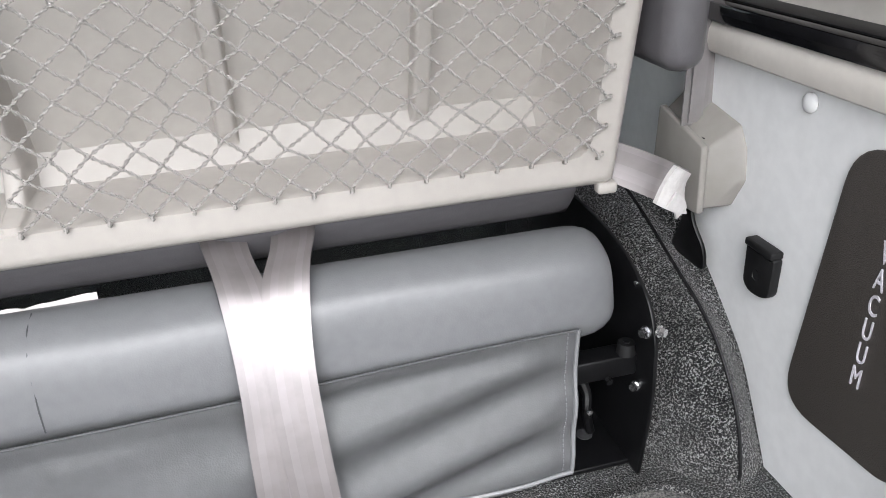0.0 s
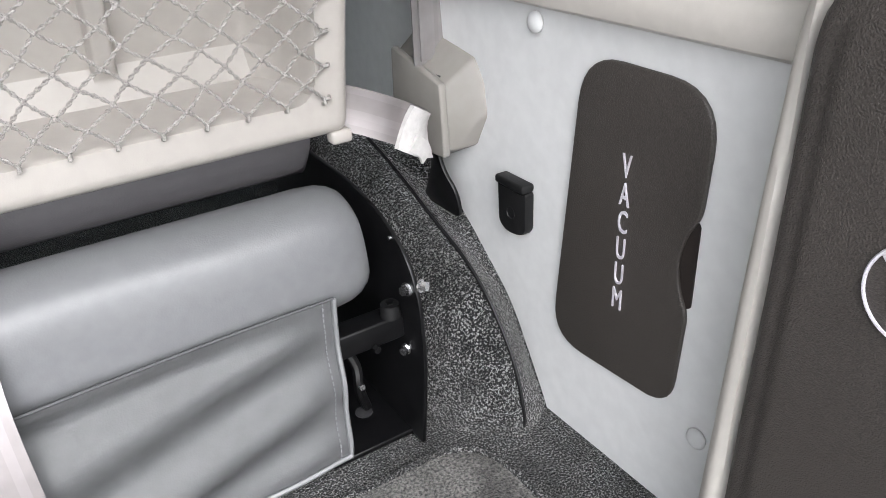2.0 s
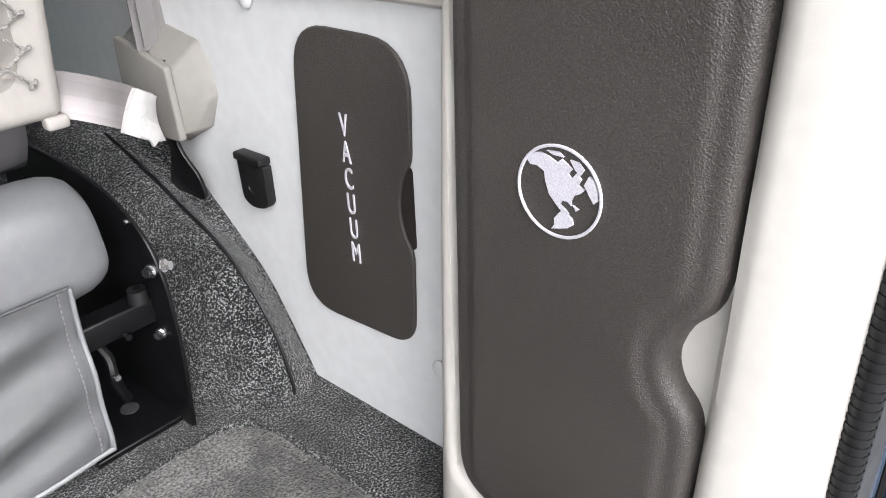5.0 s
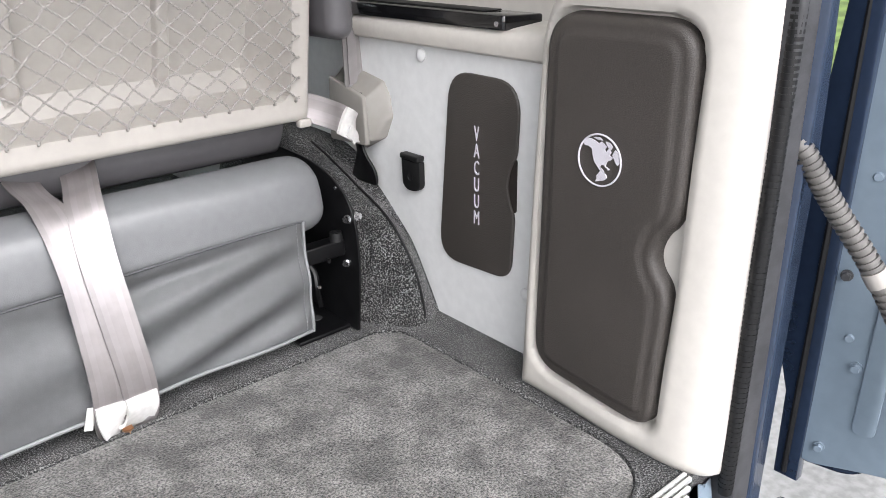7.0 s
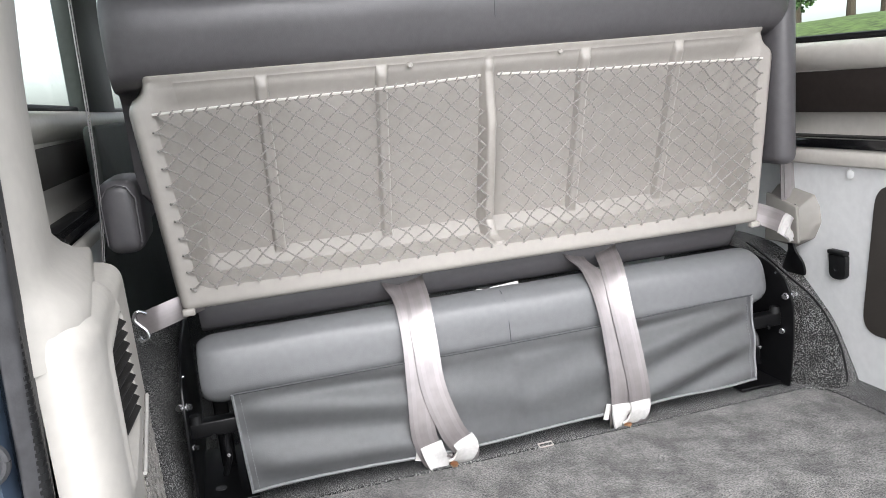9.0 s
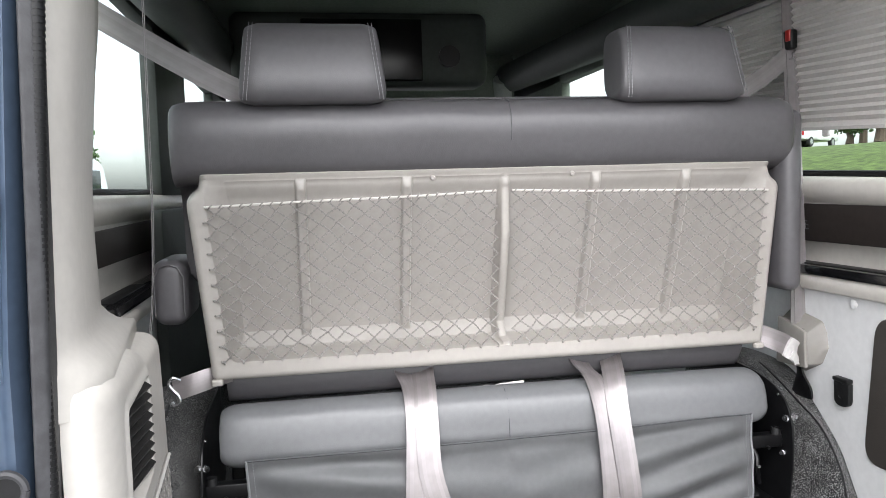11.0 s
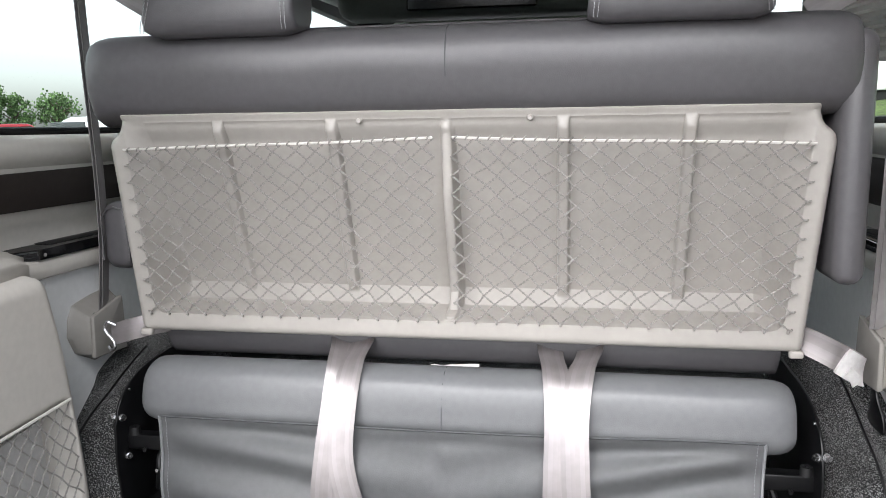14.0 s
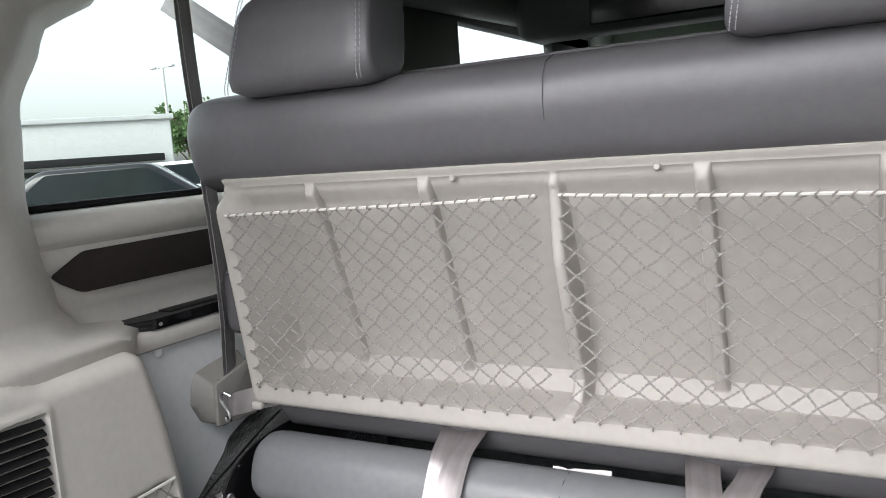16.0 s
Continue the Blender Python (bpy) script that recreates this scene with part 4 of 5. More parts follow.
    while xx < 0.678:
        tray_xs.append(xx)
        near = min(abs(xx - c) for c in (-0.4345, -0.2105, 0.006, 0.2145, 0.430))
        xx += 0.0015 if near < 0.036 or abs(xx) > 0.58 else 0.006
    tray_xs.append(0.678)
    tray = part("storage_tray", sheet(moulding, tray_xs, [0.368 + 0.004 * k for k in range(13)] + [0.4195 + 0.00125 * k for k in range(40)] + [0.472 + 0.0045 * k for k in range(81)], lambda x, z: dr(x, z) > -0.010), TRAY, so, "beige moulded plastic storage tray with upright ribs")
    for x, z in ((0.157, 0.799), (-0.155, 0.797)):
        part("screw", disc((x, rim_y(z) - 0.002, z), (0, -1, 0), 0.006, 0.005, 14, 0.004), TRAY, tray)
    for s in (-1, 1):
        part("corner_pad", rbox((s * 0.624, 0.006, 0.379), (0.024, 0.016, 0.014), 0.004), TRAY, tray)
        bm, node = net(lambda u, v: (s * ((0.016 + (0.606 - 0.016) * u) + 0.022 * u * v), rim_y(0.41 + 0.35 * v) - 0.006 + 0.012 * math.sin(math.pi * u) * math.sin(math.pi * min(1, v)),
                                    0.425 + (0.340 - (0.014 if s < 0 else 0.016) * u) * v), 15, 20, 0.0018, 3 + s)
        part("net_rod", tube(spline([(s * 0.018, rim_y(0.765) - 0.010, 0.766), (s * 0.2, rim_y(0.765) - 0.008, 0.759), (s * 0.42, rim_y(0.765) - 0.008, 0.755), (s * 0.630, rim_y(0.765) - 0.006, 0.749)], 4), 0.0024, 6), ROD, tray, "pale elastic rod along the net")
        for k in range(16):
            p = Vector((s * (0.016 + 0.59 * k / 15), rim_y(0.41) - 0.006, 0.425))
            tube([p, p + Vector((0, -0.001, -0.004)), p + Vector((0, 0.005, -0.006))], 0.0022, 5, bm)
        for k in range(10):
            v = (2 * k) / 20
            p = Vector((s * (0.606 + 0.022 * v), rim_y(0.41 + 0.35 * v) - 0.006, 0.425 + 0.325 * v))
            tube([p, p + Vector((s * 0.004, -0.001, 0)), p + Vector((s * 0.007, 0.005, 0))], 0.0022, 5, bm)
        for k in range(30):
            u = (k + 0.35) / 30
            c = Vector((s * (0.018 + 0.612 * u), rim_y(0.765) - 0.009, 0.766 - 0.017 * u))
            tube([c + Vector((-0.004, 0.001, -0.004)), c + Vector((-0.001, -0.0035, 0.0)), c + Vector((0.003, 0, 0.004))], 0.0016, 5, bm)
        part("cargo_net", bm, CORD, tray, "grey knotted cord cargo net")


sofa()


# ---- straps over the cushion to the floor ----
def straps(foot, mid, off, label):
    st = thing("tie_strap", (foot[0], foot[1], 0), label, "strap", "tie straps")
    ys = (0.10, 0.045, -0.014, -0.058, -0.090, -0.106, -0.100, -0.086)
    zs = (0.40, 0.356, 0.330, 0.265, 0.175, 0.09, 0.035, 0.007)
    for k, e in enumerate((-1, 1)):
        z = 0.0034 * k
        pts = [(m + e * o, y - z * (j > 2), h + z * (j < 3)) for j, (m, o, y, h) in enumerate(zip(mid, off, ys, zs))]
        tw = 0.30 * e
        web = part("webbing", ribbon(pts, [(1, 0.1 * tw, 0.5 * tw), (1, 0, tw), (1, 0, 0.8 * tw), (1, 0, 0.3 * tw), (1, 0, 0), (1, 0, -0.4 * tw), (1, 0, -tw), (1, 0, -tw * 1.5)], 0.050, 0.0018, 8, 0.0015), BELT, st)
        xb = pts[-2][0]
        part("end_sleeve", ribbon([(pts[-3][0] * 0.3 + xb * 0.7, -0.109 - z, 0.066), (xb, -0.108 - z, 0.045), (xb * 0.7 + foot[0] * 0.3, -0.099, 0.018), (foot[0] + e * 0.006, -0.09, 0.007)], [(1, 0, -0.1 * e), (1, 0.1, -0.2 * e), (1, 0.3, -0.4 * e), (1, 0.4, -0.5 * e)], 0.045, 0.005, 5, 0.004), CLOTH, web, "pale folded webbing end")
    part("washer", disc((foot[0], foot[1] - 0.012, 0.004), (0, 0, 1), 0.016, 0.004, 18), STEEL, st)
    part("bolt", hexbolt((foot[0], foot[1] - 0.012, 0.006), (0, 0, 1), 0.009, False), COPPER, st, "brass-coloured floor bolt")
    part("label_tab", rbox((mid[-2] - off[-2] - 0.028, -0.098, 0.05), (0.012, 0.003, 0.035), 0.001, m=Matrix.Rotation(0.3, 4, "Y")), CLOTH, st)


straps((0.225, -0.088), (0.231, 0.230, 0.228, 0.227, 0.228, 0.230, 0.228, 0.225), (0.044, 0.037, 0.023, 0.015, 0.016, 0.019, 0.021, 0.011), "pair of satin grey straps lying together, bolted to the floor")
straps((-0.165, -0.092), (-0.203, -0.200, -0.198, -0.200, -0.203, -0.193, -0.170, -0.165), (0.026, 0.019, 0.012, 0.010, 0.014, 0.028, 0.034, 0.020), "pair of satin grey straps parting towards their floor bolt")


# ---- shoulder belts: retractor housings, webbing, lap ends ----
def shoulder(s):
    t = thing("belt_retractor", (s * 0.8, 0.08, 0.3), "beige plastic seat-belt retractor housing on the side panel", "belt housing", "belt housings")
    near = [(0.051, 0.390), (0.048, 0.365), (0.046, 0.335), (0.046, 0.309), (0.10, 0.301), (0.152, 0.301), (0.154, 0.36), (0.150, 0.417), (0.10, 0.404)]
    wall = [(0.036, 0.421), (0.018, 0.394), (0.012, 0.356), (0.035, 0.314), (0.099, 0.281), (0.165, 0.285), (0.172, 0.36), (0.162, 0.437), (0.097, 0.431)]
    bm = bmesh.new()
    rows = []
    for x, f in ((0.782, 0.0), (0.785, 0.05), (0.798, 0.42), (0.810, 0.80), (0.816, 0.94), (0.821, 1.0)):
        rows.append([bm.verts.new((s * x, a[0] + (b[0] - a[0]) * f, a[1] + (b[1] - a[1]) * f)) for a, b in zip(near, wall)])
    for a, b in zip(rows, rows[1:]):
        for k in range(9):
            bm.faces.new((a[k], a[(k + 1) % 9], b[(k + 1) % 9], b[k]))
    bm.faces.new(rows[0][::-1])
    bm.faces.new(rows[-1])
    bmesh.ops.recalc_face_normals(bm, faces=bm.faces)
    bmesh.ops.bevel(bm, geom=[e for e in bm.edges if len(e.link_faces) == 2 and e.calc_face_angle(0) > 0.6], offset=0.004, segments=3, profile=0.5, affect="EDGES")
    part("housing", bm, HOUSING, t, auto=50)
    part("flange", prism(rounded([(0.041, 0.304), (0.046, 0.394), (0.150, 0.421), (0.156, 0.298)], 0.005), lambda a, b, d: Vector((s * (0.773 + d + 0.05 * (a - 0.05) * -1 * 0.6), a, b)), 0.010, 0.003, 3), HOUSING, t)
    part("slot", prism([(0.064, 0.786), (0.064, 0.796), (0.126, 0.796), (0.126, 0.786)], lambda a, b, d: Vector((s * b, a, 0.3905 + 0.18 * (a - 0.05) + 0.55 * (b - 0.786) + d)), 0.004), SOFT_BLACK, t)
    b = thing("shoulder_belt", (s * 0.8, 0.1, 0.4), "taupe webbing shoulder belt rising to its upper buckle" if s > 0 else "taupe webbing shoulder belt rising from its beige housing", "seat belt", "shoulder belts")
    if s > 0:
        part("webbing", ribbon([(0.794, 0.098, 0.405), (0.806, 0.12, 0.6), (0.828, 0.17, 0.85), (0.848, 0.218, 1.10)], (1, 0.15, 0.05), 0.047, 0.0016, 6), BELT_DARK, b)
        part("webbing", ribbon([(0.848, 0.218, 1.10), (0.855, 0.235, 1.2), (0.86, 0.25, 1.34)], (1, 0.15, 0.05), 0.047, 0.0016, 4), BELT_DARK, b)
        part("webbing", ribbon([(0.845, 0.215, 1.10), (0.76, 0.20, 1.04), (0.66, 0.19, 0.985)], (0.2, 0.25, 1), 0.047, 0.0016, 5), BELT_DARK, b)
        part("fold", ribbon([(0.790, 0.094, 0.41), (0.801, 0.113, 0.6), (0.822, 0.163, 0.85), (0.842, 0.211, 1.10)], (1, 0.15, 0.05), 0.022, 0.0016, 6), BELT_DARK, b)
        bk = part("buckle", rbox((0.842, 0.212, 1.135), (0.02, 0.04, 0.05), 0.005), SOFT_BLACK, b, "black buckle with a red button")
        part("button", rbox((0.835, 0.205, 1.145), (0.012, 0.02, 0.03), 0.003), RED, bk)
        part("tongue", tube([(0.84, 0.195, 1.10), (0.838, 0.19, 1.085), (0.84, 0.24, 1.085), (0.842, 0.238, 1.10)], 0.003, 6), STEEL, b)
    else:
        path = [(-0.785, 0.10, 0.405), (-0.762, 0.086, 0.55), (-0.749, 0.068, 0.72), (-0.743, 0.05, 0.9), (-0.738, 0.035, 1.08), (-0.735, 0.03, 1.36)]
        part("webbing", ribbon(path, (-0.17, 0.98, 0.05), 0.047, 0.0016, 6), BELT_DARK, b)
        part("fold", ribbon([(x + 0.004, y - 0.004, z) for x, y, z in path], (-0.17, 0.98, 0.05), 0.022, 0.0016, 6), BELT_DARK, b)
        part("webbing", ribbon([(-0.90, 0.15, 1.20), (-0.76, 0.14, 1.112), (-0.62, 0.13, 1.03), (-0.50, 0.13, 0.972)], (-0.3, 0.2, 1), 0.055, 0.0016, 5), BELT_DARK, b)
    lap = thing("lap_belt_end", (s * 0.7, 0.03, 0.33), "short satin belt end in white cloth on a black loop" if s > 0 else "short satin belt end on a bright steel hook", "seat belt", "lap belt ends")
    if s > 0:
        part("webbing", ribbon([(0.60, 0.045, 0.410), (0.645, 0.022, 0.399), (0.69, 0.009, 0.379), (0.728, 0.016, 0.357)], (0.12, 0.05, 1), 0.048, 0.0018, 6, 0.002), BELT, lap)
        part("sleeve", ribbon([(0.700, 0.004, 0.371), (0.716, 0.006, 0.361), (0.730, 0.014, 0.352), (0.744, 0.028, 0.344)], [(0.2, 0.05, 1), (0.14, 0, 1), (0.28, 0.1, 1), (0.1, 0.3, 1)], 0.050, 0.007, 5, 0.004), CLOTH, lap, "white cloth sleeve")
        part("sleeve", ribbon([(0.708, 0.000, 0.352), (0.722, 0.004, 0.340), (0.728, 0.008, 0.328)], [(0.9, 0.2, 0.5), (0.9, 0.3, 0.6), (0.8, 0.3, 0.7)], 0.020, 0.003, 4), CLOTH, lap)
        arm = [(0.165, 0.352), (0.118, 0.352), (0.086, 0.338), (0.066, 0.314), (0.058, 0.285), (0.034, 0.258), (0.028, 0.225), (0.115, 0.225), (0.095, 0.262), (0.080, 0.290), (0.088, 0.312), (0.112, 0.330), (0.165, 0.334)]
        part("loop", prism(rounded(arm, 0.012, 3), lambda a, b, d: Vector((0.778 + 0.006 * smooth_step(0.30, 0.24, b) + d, a, b)), 0.006, 0.002), BLACK, lap, "black steel loop plate")
    else:
        part("webbing", ribbon([(-0.60, 0.045, 0.392), (-0.640, 0.022, 0.386), (-0.680, 0.013, 0.376), (-0.714, 0.020, 0.364)], [(0, 0.05, 1), (-0.05, 0.1, 1), (-0.1, 0.2, 1), (-0.2, 0.3, 1)], 0.044, 0.0018, 6, 0.002), BELT, lap)
        part("hook", tube(spline([(-0.700, 0.012, 0.388), (-0.714, 0.006, 0.395), (-0.722, 0.006, 0.382), (-0.714, 0.006, 0.368), (-0.704, 0.006, 0.356), (-0.702, 0.006, 0.342), (-0.712, 0.008, 0.336), (-0.719, 0.012, 0.342)], 6), 0.0036, 8), STEEL, lap, "bright steel hook")


shoulder(1)
shoulder(-1)


# ---- left rear quarter: moulded panel with vent and net pocket ----
def left_panel():
    poly = rounded([(-0.09, -0.01), (-0.098, 0.14), (-0.135, 0.40), (-0.172, 0.530), (-0.38, 0.530), (-0.44, 0.552), (-0.76, 0.552), (-0.76, -0.01)], [0, 0.1, 0.2, 0.03, 0.03, 0.05, 0, 0], 6)
    vent = rounded([(-0.384, 0.342), (-0.384, 0.489), (-0.60, 0.489), (-0.60, 0.342)], 0.008, 3)
    pock = rounded([(-0.130, 0.07), (-0.148, 0.285), (-0.46, 0.285), (-0.46, 0.07)], [0.05, 0.02, 0.02, 0.05], 4)
    da, dv, dk = sdf_poly(poly), sdf_poly(vent), sdf_poly(pock)

    def face(y, z):
        a, v, k = da(y, z), dv(y, z), dk(y, z)
        x, r = 0.704 - 0.075 * max(0, -0.15 - y), 0.03
        if a < r:
            x += r * (1 - math.sqrt(max(0, 1 - ((r - max(a, 0)) / r) ** 2)))
        if a < 0:
            x += -6 * a
        t = max(0.0, -0.615 - y)
        x += 0.05 * (1 - math.sqrt(max(0.0, 1 - min(1, t / 0.085) ** 2))) + 2.0 * max(0, t - 0.085)
        x += 0.02 * smooth_step(-0.004, 0.004, v) - 0.004 * (smooth_step(-0.02, -0.006, v) if v < 0.004 else 0)
        x += 0.045 * smooth_step(-0.01, 0.03, k)
        return Vector((-x, y, z))

    p = thing("side_console", (-0.76, -0.4, 0), "beige moulded corner unit with black vent and net pocket", "side unit")
    bm = field(face, -0.7045, -0.07, 138, 0.0, 0.57, 124, lambda y, z: da(y, z) > -0.016)
    bmesh.ops.reverse_faces(bm, faces=bm.faces)
    part("body", bm, BEIGE, p)
    v = part("vent", prism([(-0.386, 0.344), (-0.386, 0.487), (-0.598, 0.487), (-0.598, 0.344)], lambda a, b, d: Vector((-0.722 - 0.075 * (-0.3 - a) * -1 + d, a, b)), 0.006), SOFT_BLACK, p, "black louvred air vent")
    for k in range(9):
        part("louvre", rbox((-0.692, -0.492, 0.354 + 0.0155 * k), (0.014, 0.208, 0.004), 0.001, 1, m=Matrix.Rotation(-0.075, 4, "Z") @ Matrix.Rotation(0.6, 4, "Y")), SOFT_BLACK, v)
    bm, node = net(lambda u, w: (-0.704 + 0.0225 * u, -0.146 - 0.30 * u + 0.018 * (1 - w) * (1 - u), 0.085 + 0.197 * w), 8, 10, 0.0016, 9)
    part("pocket_net", bm, CORD, p, "grey knotted cord pocket net")
    part("net_rod", tube([(-0.702, -0.145, 0.284), (-0.678, -0.46, 0.284)], 0.003, 6), ROD, p)
    papers = thing("paper", (-0.75, -0.3, 0.08), "pale papers standing in the net pocket", "paper", "papers")
    part("sheet", rbox((-0.728, -0.27, 0.17), (0.004, 0.15, 0.17), 0.001, 1, m=Matrix.Rotation(0.1, 4, "X")), CLOTH, papers)
    papers2 = thing("paper", (-0.75, -0.36, 0.08), "pale papers standing in the net pocket", "paper", "papers")
    part("sheet", rbox((-0.718, -0.36, 0.15), (0.004, 0.12, 0.15), 0.001, 1, m=Matrix.Rotation(-0.15, 4, "X")), CLOTH, papers2)


left_panel()


# ---- rear pillars above the corner units ----
def pillar(s):
    # forward edge of the pillar trim, height by height
    if s > 0:
        edge = [(0.66, -0.545), (0.76, -0.515), (0.95, -0.505), (1.50, -0.45)]
    else:
        edge = [(0.512, -0.062), (0.553, -0.062), (0.566, -0.185), (0.62, -0.225), (0.72, -0.246), (0.80, -0.256), (0.95, -0.246), (1.08, -0.19), (1.18, -0.05), (1.50, 0.3)]
    bm = bmesh.new()
    rows = []
    z0 = edge[0][0]
    for k in range(46):
        z = z0 + (1.50 - z0) * (k / 45) ** 1.4
        for (za, ya), (zb, yb) in zip(edge, edge[1:]):
            if za <= z <= zb + 1e-6:
                f = ya + (yb - ya) * smooth_step(za, zb, z) if s < 0 else ya + (yb - ya) * (z - za) / (zb - za)
                break
        up = smooth_step(0.553, 0.60, z)
        into = lambda y: 0.752 if s > 0 else (0.680 + 0.13 * (y + 0.6)) * (1 - up) + (0.712 + 0.16 * (y + 0.6)) * up - 0.022 * smooth_step(0.72, 1.1, z)
        inn = into(-0.62)
        low = 0
        tail = 0.784 if s > 0 else 0.726
        pts = [(0.885, f + 0.012), (0.862, f + 0.004), (0.84, f - 0.008), (0.815, f - 0.03), (0.79, f - 0.065), (min(0.785, into(f - 0.11) + 0.006), f - 0.11), (into(-0.58 if s > 0 else min(f - 0.16, -0.45)), -0.58 if s > 0 else min(f - 0.16, -0.45)), (inn, -0.62), (inn + 0.12 * (tail - inn), -0.66), (inn + 0.45 * (tail - inn), -0.69), (tail, -0.714)]
        rows.append([bm.verts.new((s * (x - low * (k2 < 6)), y, z)) for k2, (x, y) in enumerate(pts)])
    for a, b in zip(rows, rows[1:]):
        for k in range(len(a) - 1):
            bm.faces.new((a[k], a[k + 1], b[k + 1], b[k]))
    bmesh.ops.recalc_face_normals(bm, faces=bm.faces)
    if s > 0:
        whole("trim_pillar_east", bm, BEIGE, "beige rear pillar trim above the corner cabinet", "trim", kind="structure", auto=60)
        sw = thing("switch_panel", (0.76, -0.58, 0.86), "small black switch panel with two rockers and blue marks", "switch")
        M = lambda a, b, d: Vector((0.753 - d, a, b))
        part("plate", prism(rounded([(-0.545, 0.865), (-0.615, 0.865), (-0.615, 0.965), (-0.545, 0.965)], 0.008), M, 0.006, 0.002), GLOSS, sw)
        for y in (-0.566, -0.594):
            part("rocker", prism(rounded([(y - 0.010, 0.89), (y + 0.010, 0.89), (y + 0.010, 0.935), (y - 0.010, 0.935)], 0.004), M, 0.011, 0.002), SOFT_BLACK, sw)
        for z in (0.878, 0.95):
            for y in (-0.56, -0.575, -0.597):
                part("mark", prism([(y - 0.006, z), (y + 0.006, z), (y + 0.006, z + 0.004), (y - 0.006, z + 0.004)], M, 0.0066), BLUE, sw)
    else:
        whole("trim_pillar_west", bm, BEIGE, "beige rear pillar trim flowing into the armrest ledge", "trim", kind="structure", auto=60)


pillar(1)
pillar(-1)


# ---- rear opening: seals, painted body, doors ----
def jamb(s):
    x0 = 0.788 if s > 0 else 0.728
    br = 0.0095 if s > 0 else 0.009
    fl = 0.828 if s > 0 else x0 + br * 3
    lean = lambda z: -0.05 * max(0, z - 0.6)
    zs = (-0.03, 0.2, 0.4, 0.6, 0.9, 1.5)
    bead = bmesh.new()
    tube([(s * (x0 + lean(z)), -0.727, z) for z in zs], br, 10, bead)
    for k in range(150):
        z = -0.02 + k * 0.0075
        bmesh.ops.create_cone(bead, cap_ends=True, segments=10, radius1=br * 1.08, radius2=br * 1.08, depth=0.0045, matrix=Matrix.Translation((s * (x0 + lean(z)), -0.727, z)))
    whole("door_seal", bead, SOFT_BLACK, "ribbed black rubber bead along the rear opening", "door seal", "door seals", kind="structure")
    whole("door_seal", prism(rounded([(x0 + br, -0.70), (x0 + br, -0.735), (fl, -0.742), (fl + 0.005, -0.70)], 0.006), lambda a, b, d: Vector((s * (a + (lean(1.5) if d > 1 else 0)), b, -0.06 + d)), 1.56, 0.0), RUBBER, "grey rubber flange of the rear door seal", "door seal", "door seals", kind="structure")
    bm = bmesh.new()
    prof = [(0.826, -0.70), (0.830, -0.738), (0.838, -0.742), (0.86, -0.731), (0.885, -0.723), (0.898, -0.727), (0.906, -0.724), (0.93, -0.70), (0.985, -0.655), (0.985, -0.3)]
    if s < 0:
        prof = [(0.748, -0.70), (0.751, -0.733), (0.757, -0.743), (0.762, -0.742), (0.767, -0.739), (0.772, -0.736), (0.779, -0.738), (0.788, -0.740), (0.794, -0.745), (0.801, -0.756), (0.82, -0.764), (0.86, -0.768), (0.89, -0.775), (0.985, -0.778), (0.99, -0.3)]
    rows = []
    for z in (-0.20, -0.05, 0.3, 0.42, 0.50, 0.53, 0.555, 0.58, 0.60, 0.62, 0.65, 0.70, 0.75, 0.80, 0.9, 1.0, 1.25, 1.5):
        tuck = 0.11 * max(0, z - 0.45) if s > 0 else 0
        rows.append([bm.verts.new((s * (x + lean(z) - tuck * smooth_step(0.84, 0.9, x)), y + (0.022 * smooth_step(0.54, 0.61, z + 1.2 * (x - 0.775)) * math.exp(-((x - 0.781) / 0.011) ** 2) if s < 0 else 0), z)) for x, y in prof])
    for a, b in zip(rows, rows[1:]):
        for k in range(len(prof) - 1):
            bm.faces.new((a[k], a[k + 1], b[k + 1], b[k]))
    bmesh.ops.recalc_face_normals(bm, faces=bm.faces)
    # west jamb in a lighter blue than the navy east jamb
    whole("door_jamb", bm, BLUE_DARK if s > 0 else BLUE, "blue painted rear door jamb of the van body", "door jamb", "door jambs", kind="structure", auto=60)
    if s < 0:
        stop = thing("door_stop", (-0.764, -0.75, 0.775), "round black rubber door stop with a steel screw", "door stop")
        part("rubber", disc((-0.776, -0.750, 0.775), (0, -1, 0), 0.018, 0.06, 24, 0.015), SOFT_BLACK, stop)
        part("screw", disc((-0.776, -0.782, 0.775), (0, -1, 0), 0.006, 0.004, 10), RUBBER, stop)
        plug = thing("drain_plug", (-0.766, -0.745, 0.452), "round grey rubber plug in the blue door jamb", "plug")
        part("rim", tube([(-0.766 + 0.020 * math.cos(a), -0.752, 0.452 + 0.020 * math.sin(a)) for a in (2 * math.pi * k / 24 for k in range(25))], 0.005, 8, caps=False), RUBBER, plug)
        part("disc", disc((-0.766, -0.75, 0.452), (0, -1, 0), 0.019, 0.008, 24), SOFT_BLACK, plug)
    # outer skin
    whole("body_side", rbox((s * 0.995, 1.30, 0.05), (0.02, 3.8, 1.3), 0.006), BLUE_DARK, "navy painted outer body side of the van", "van body", "van body sides", kind="structure")


jamb(1)
jamb(-1)


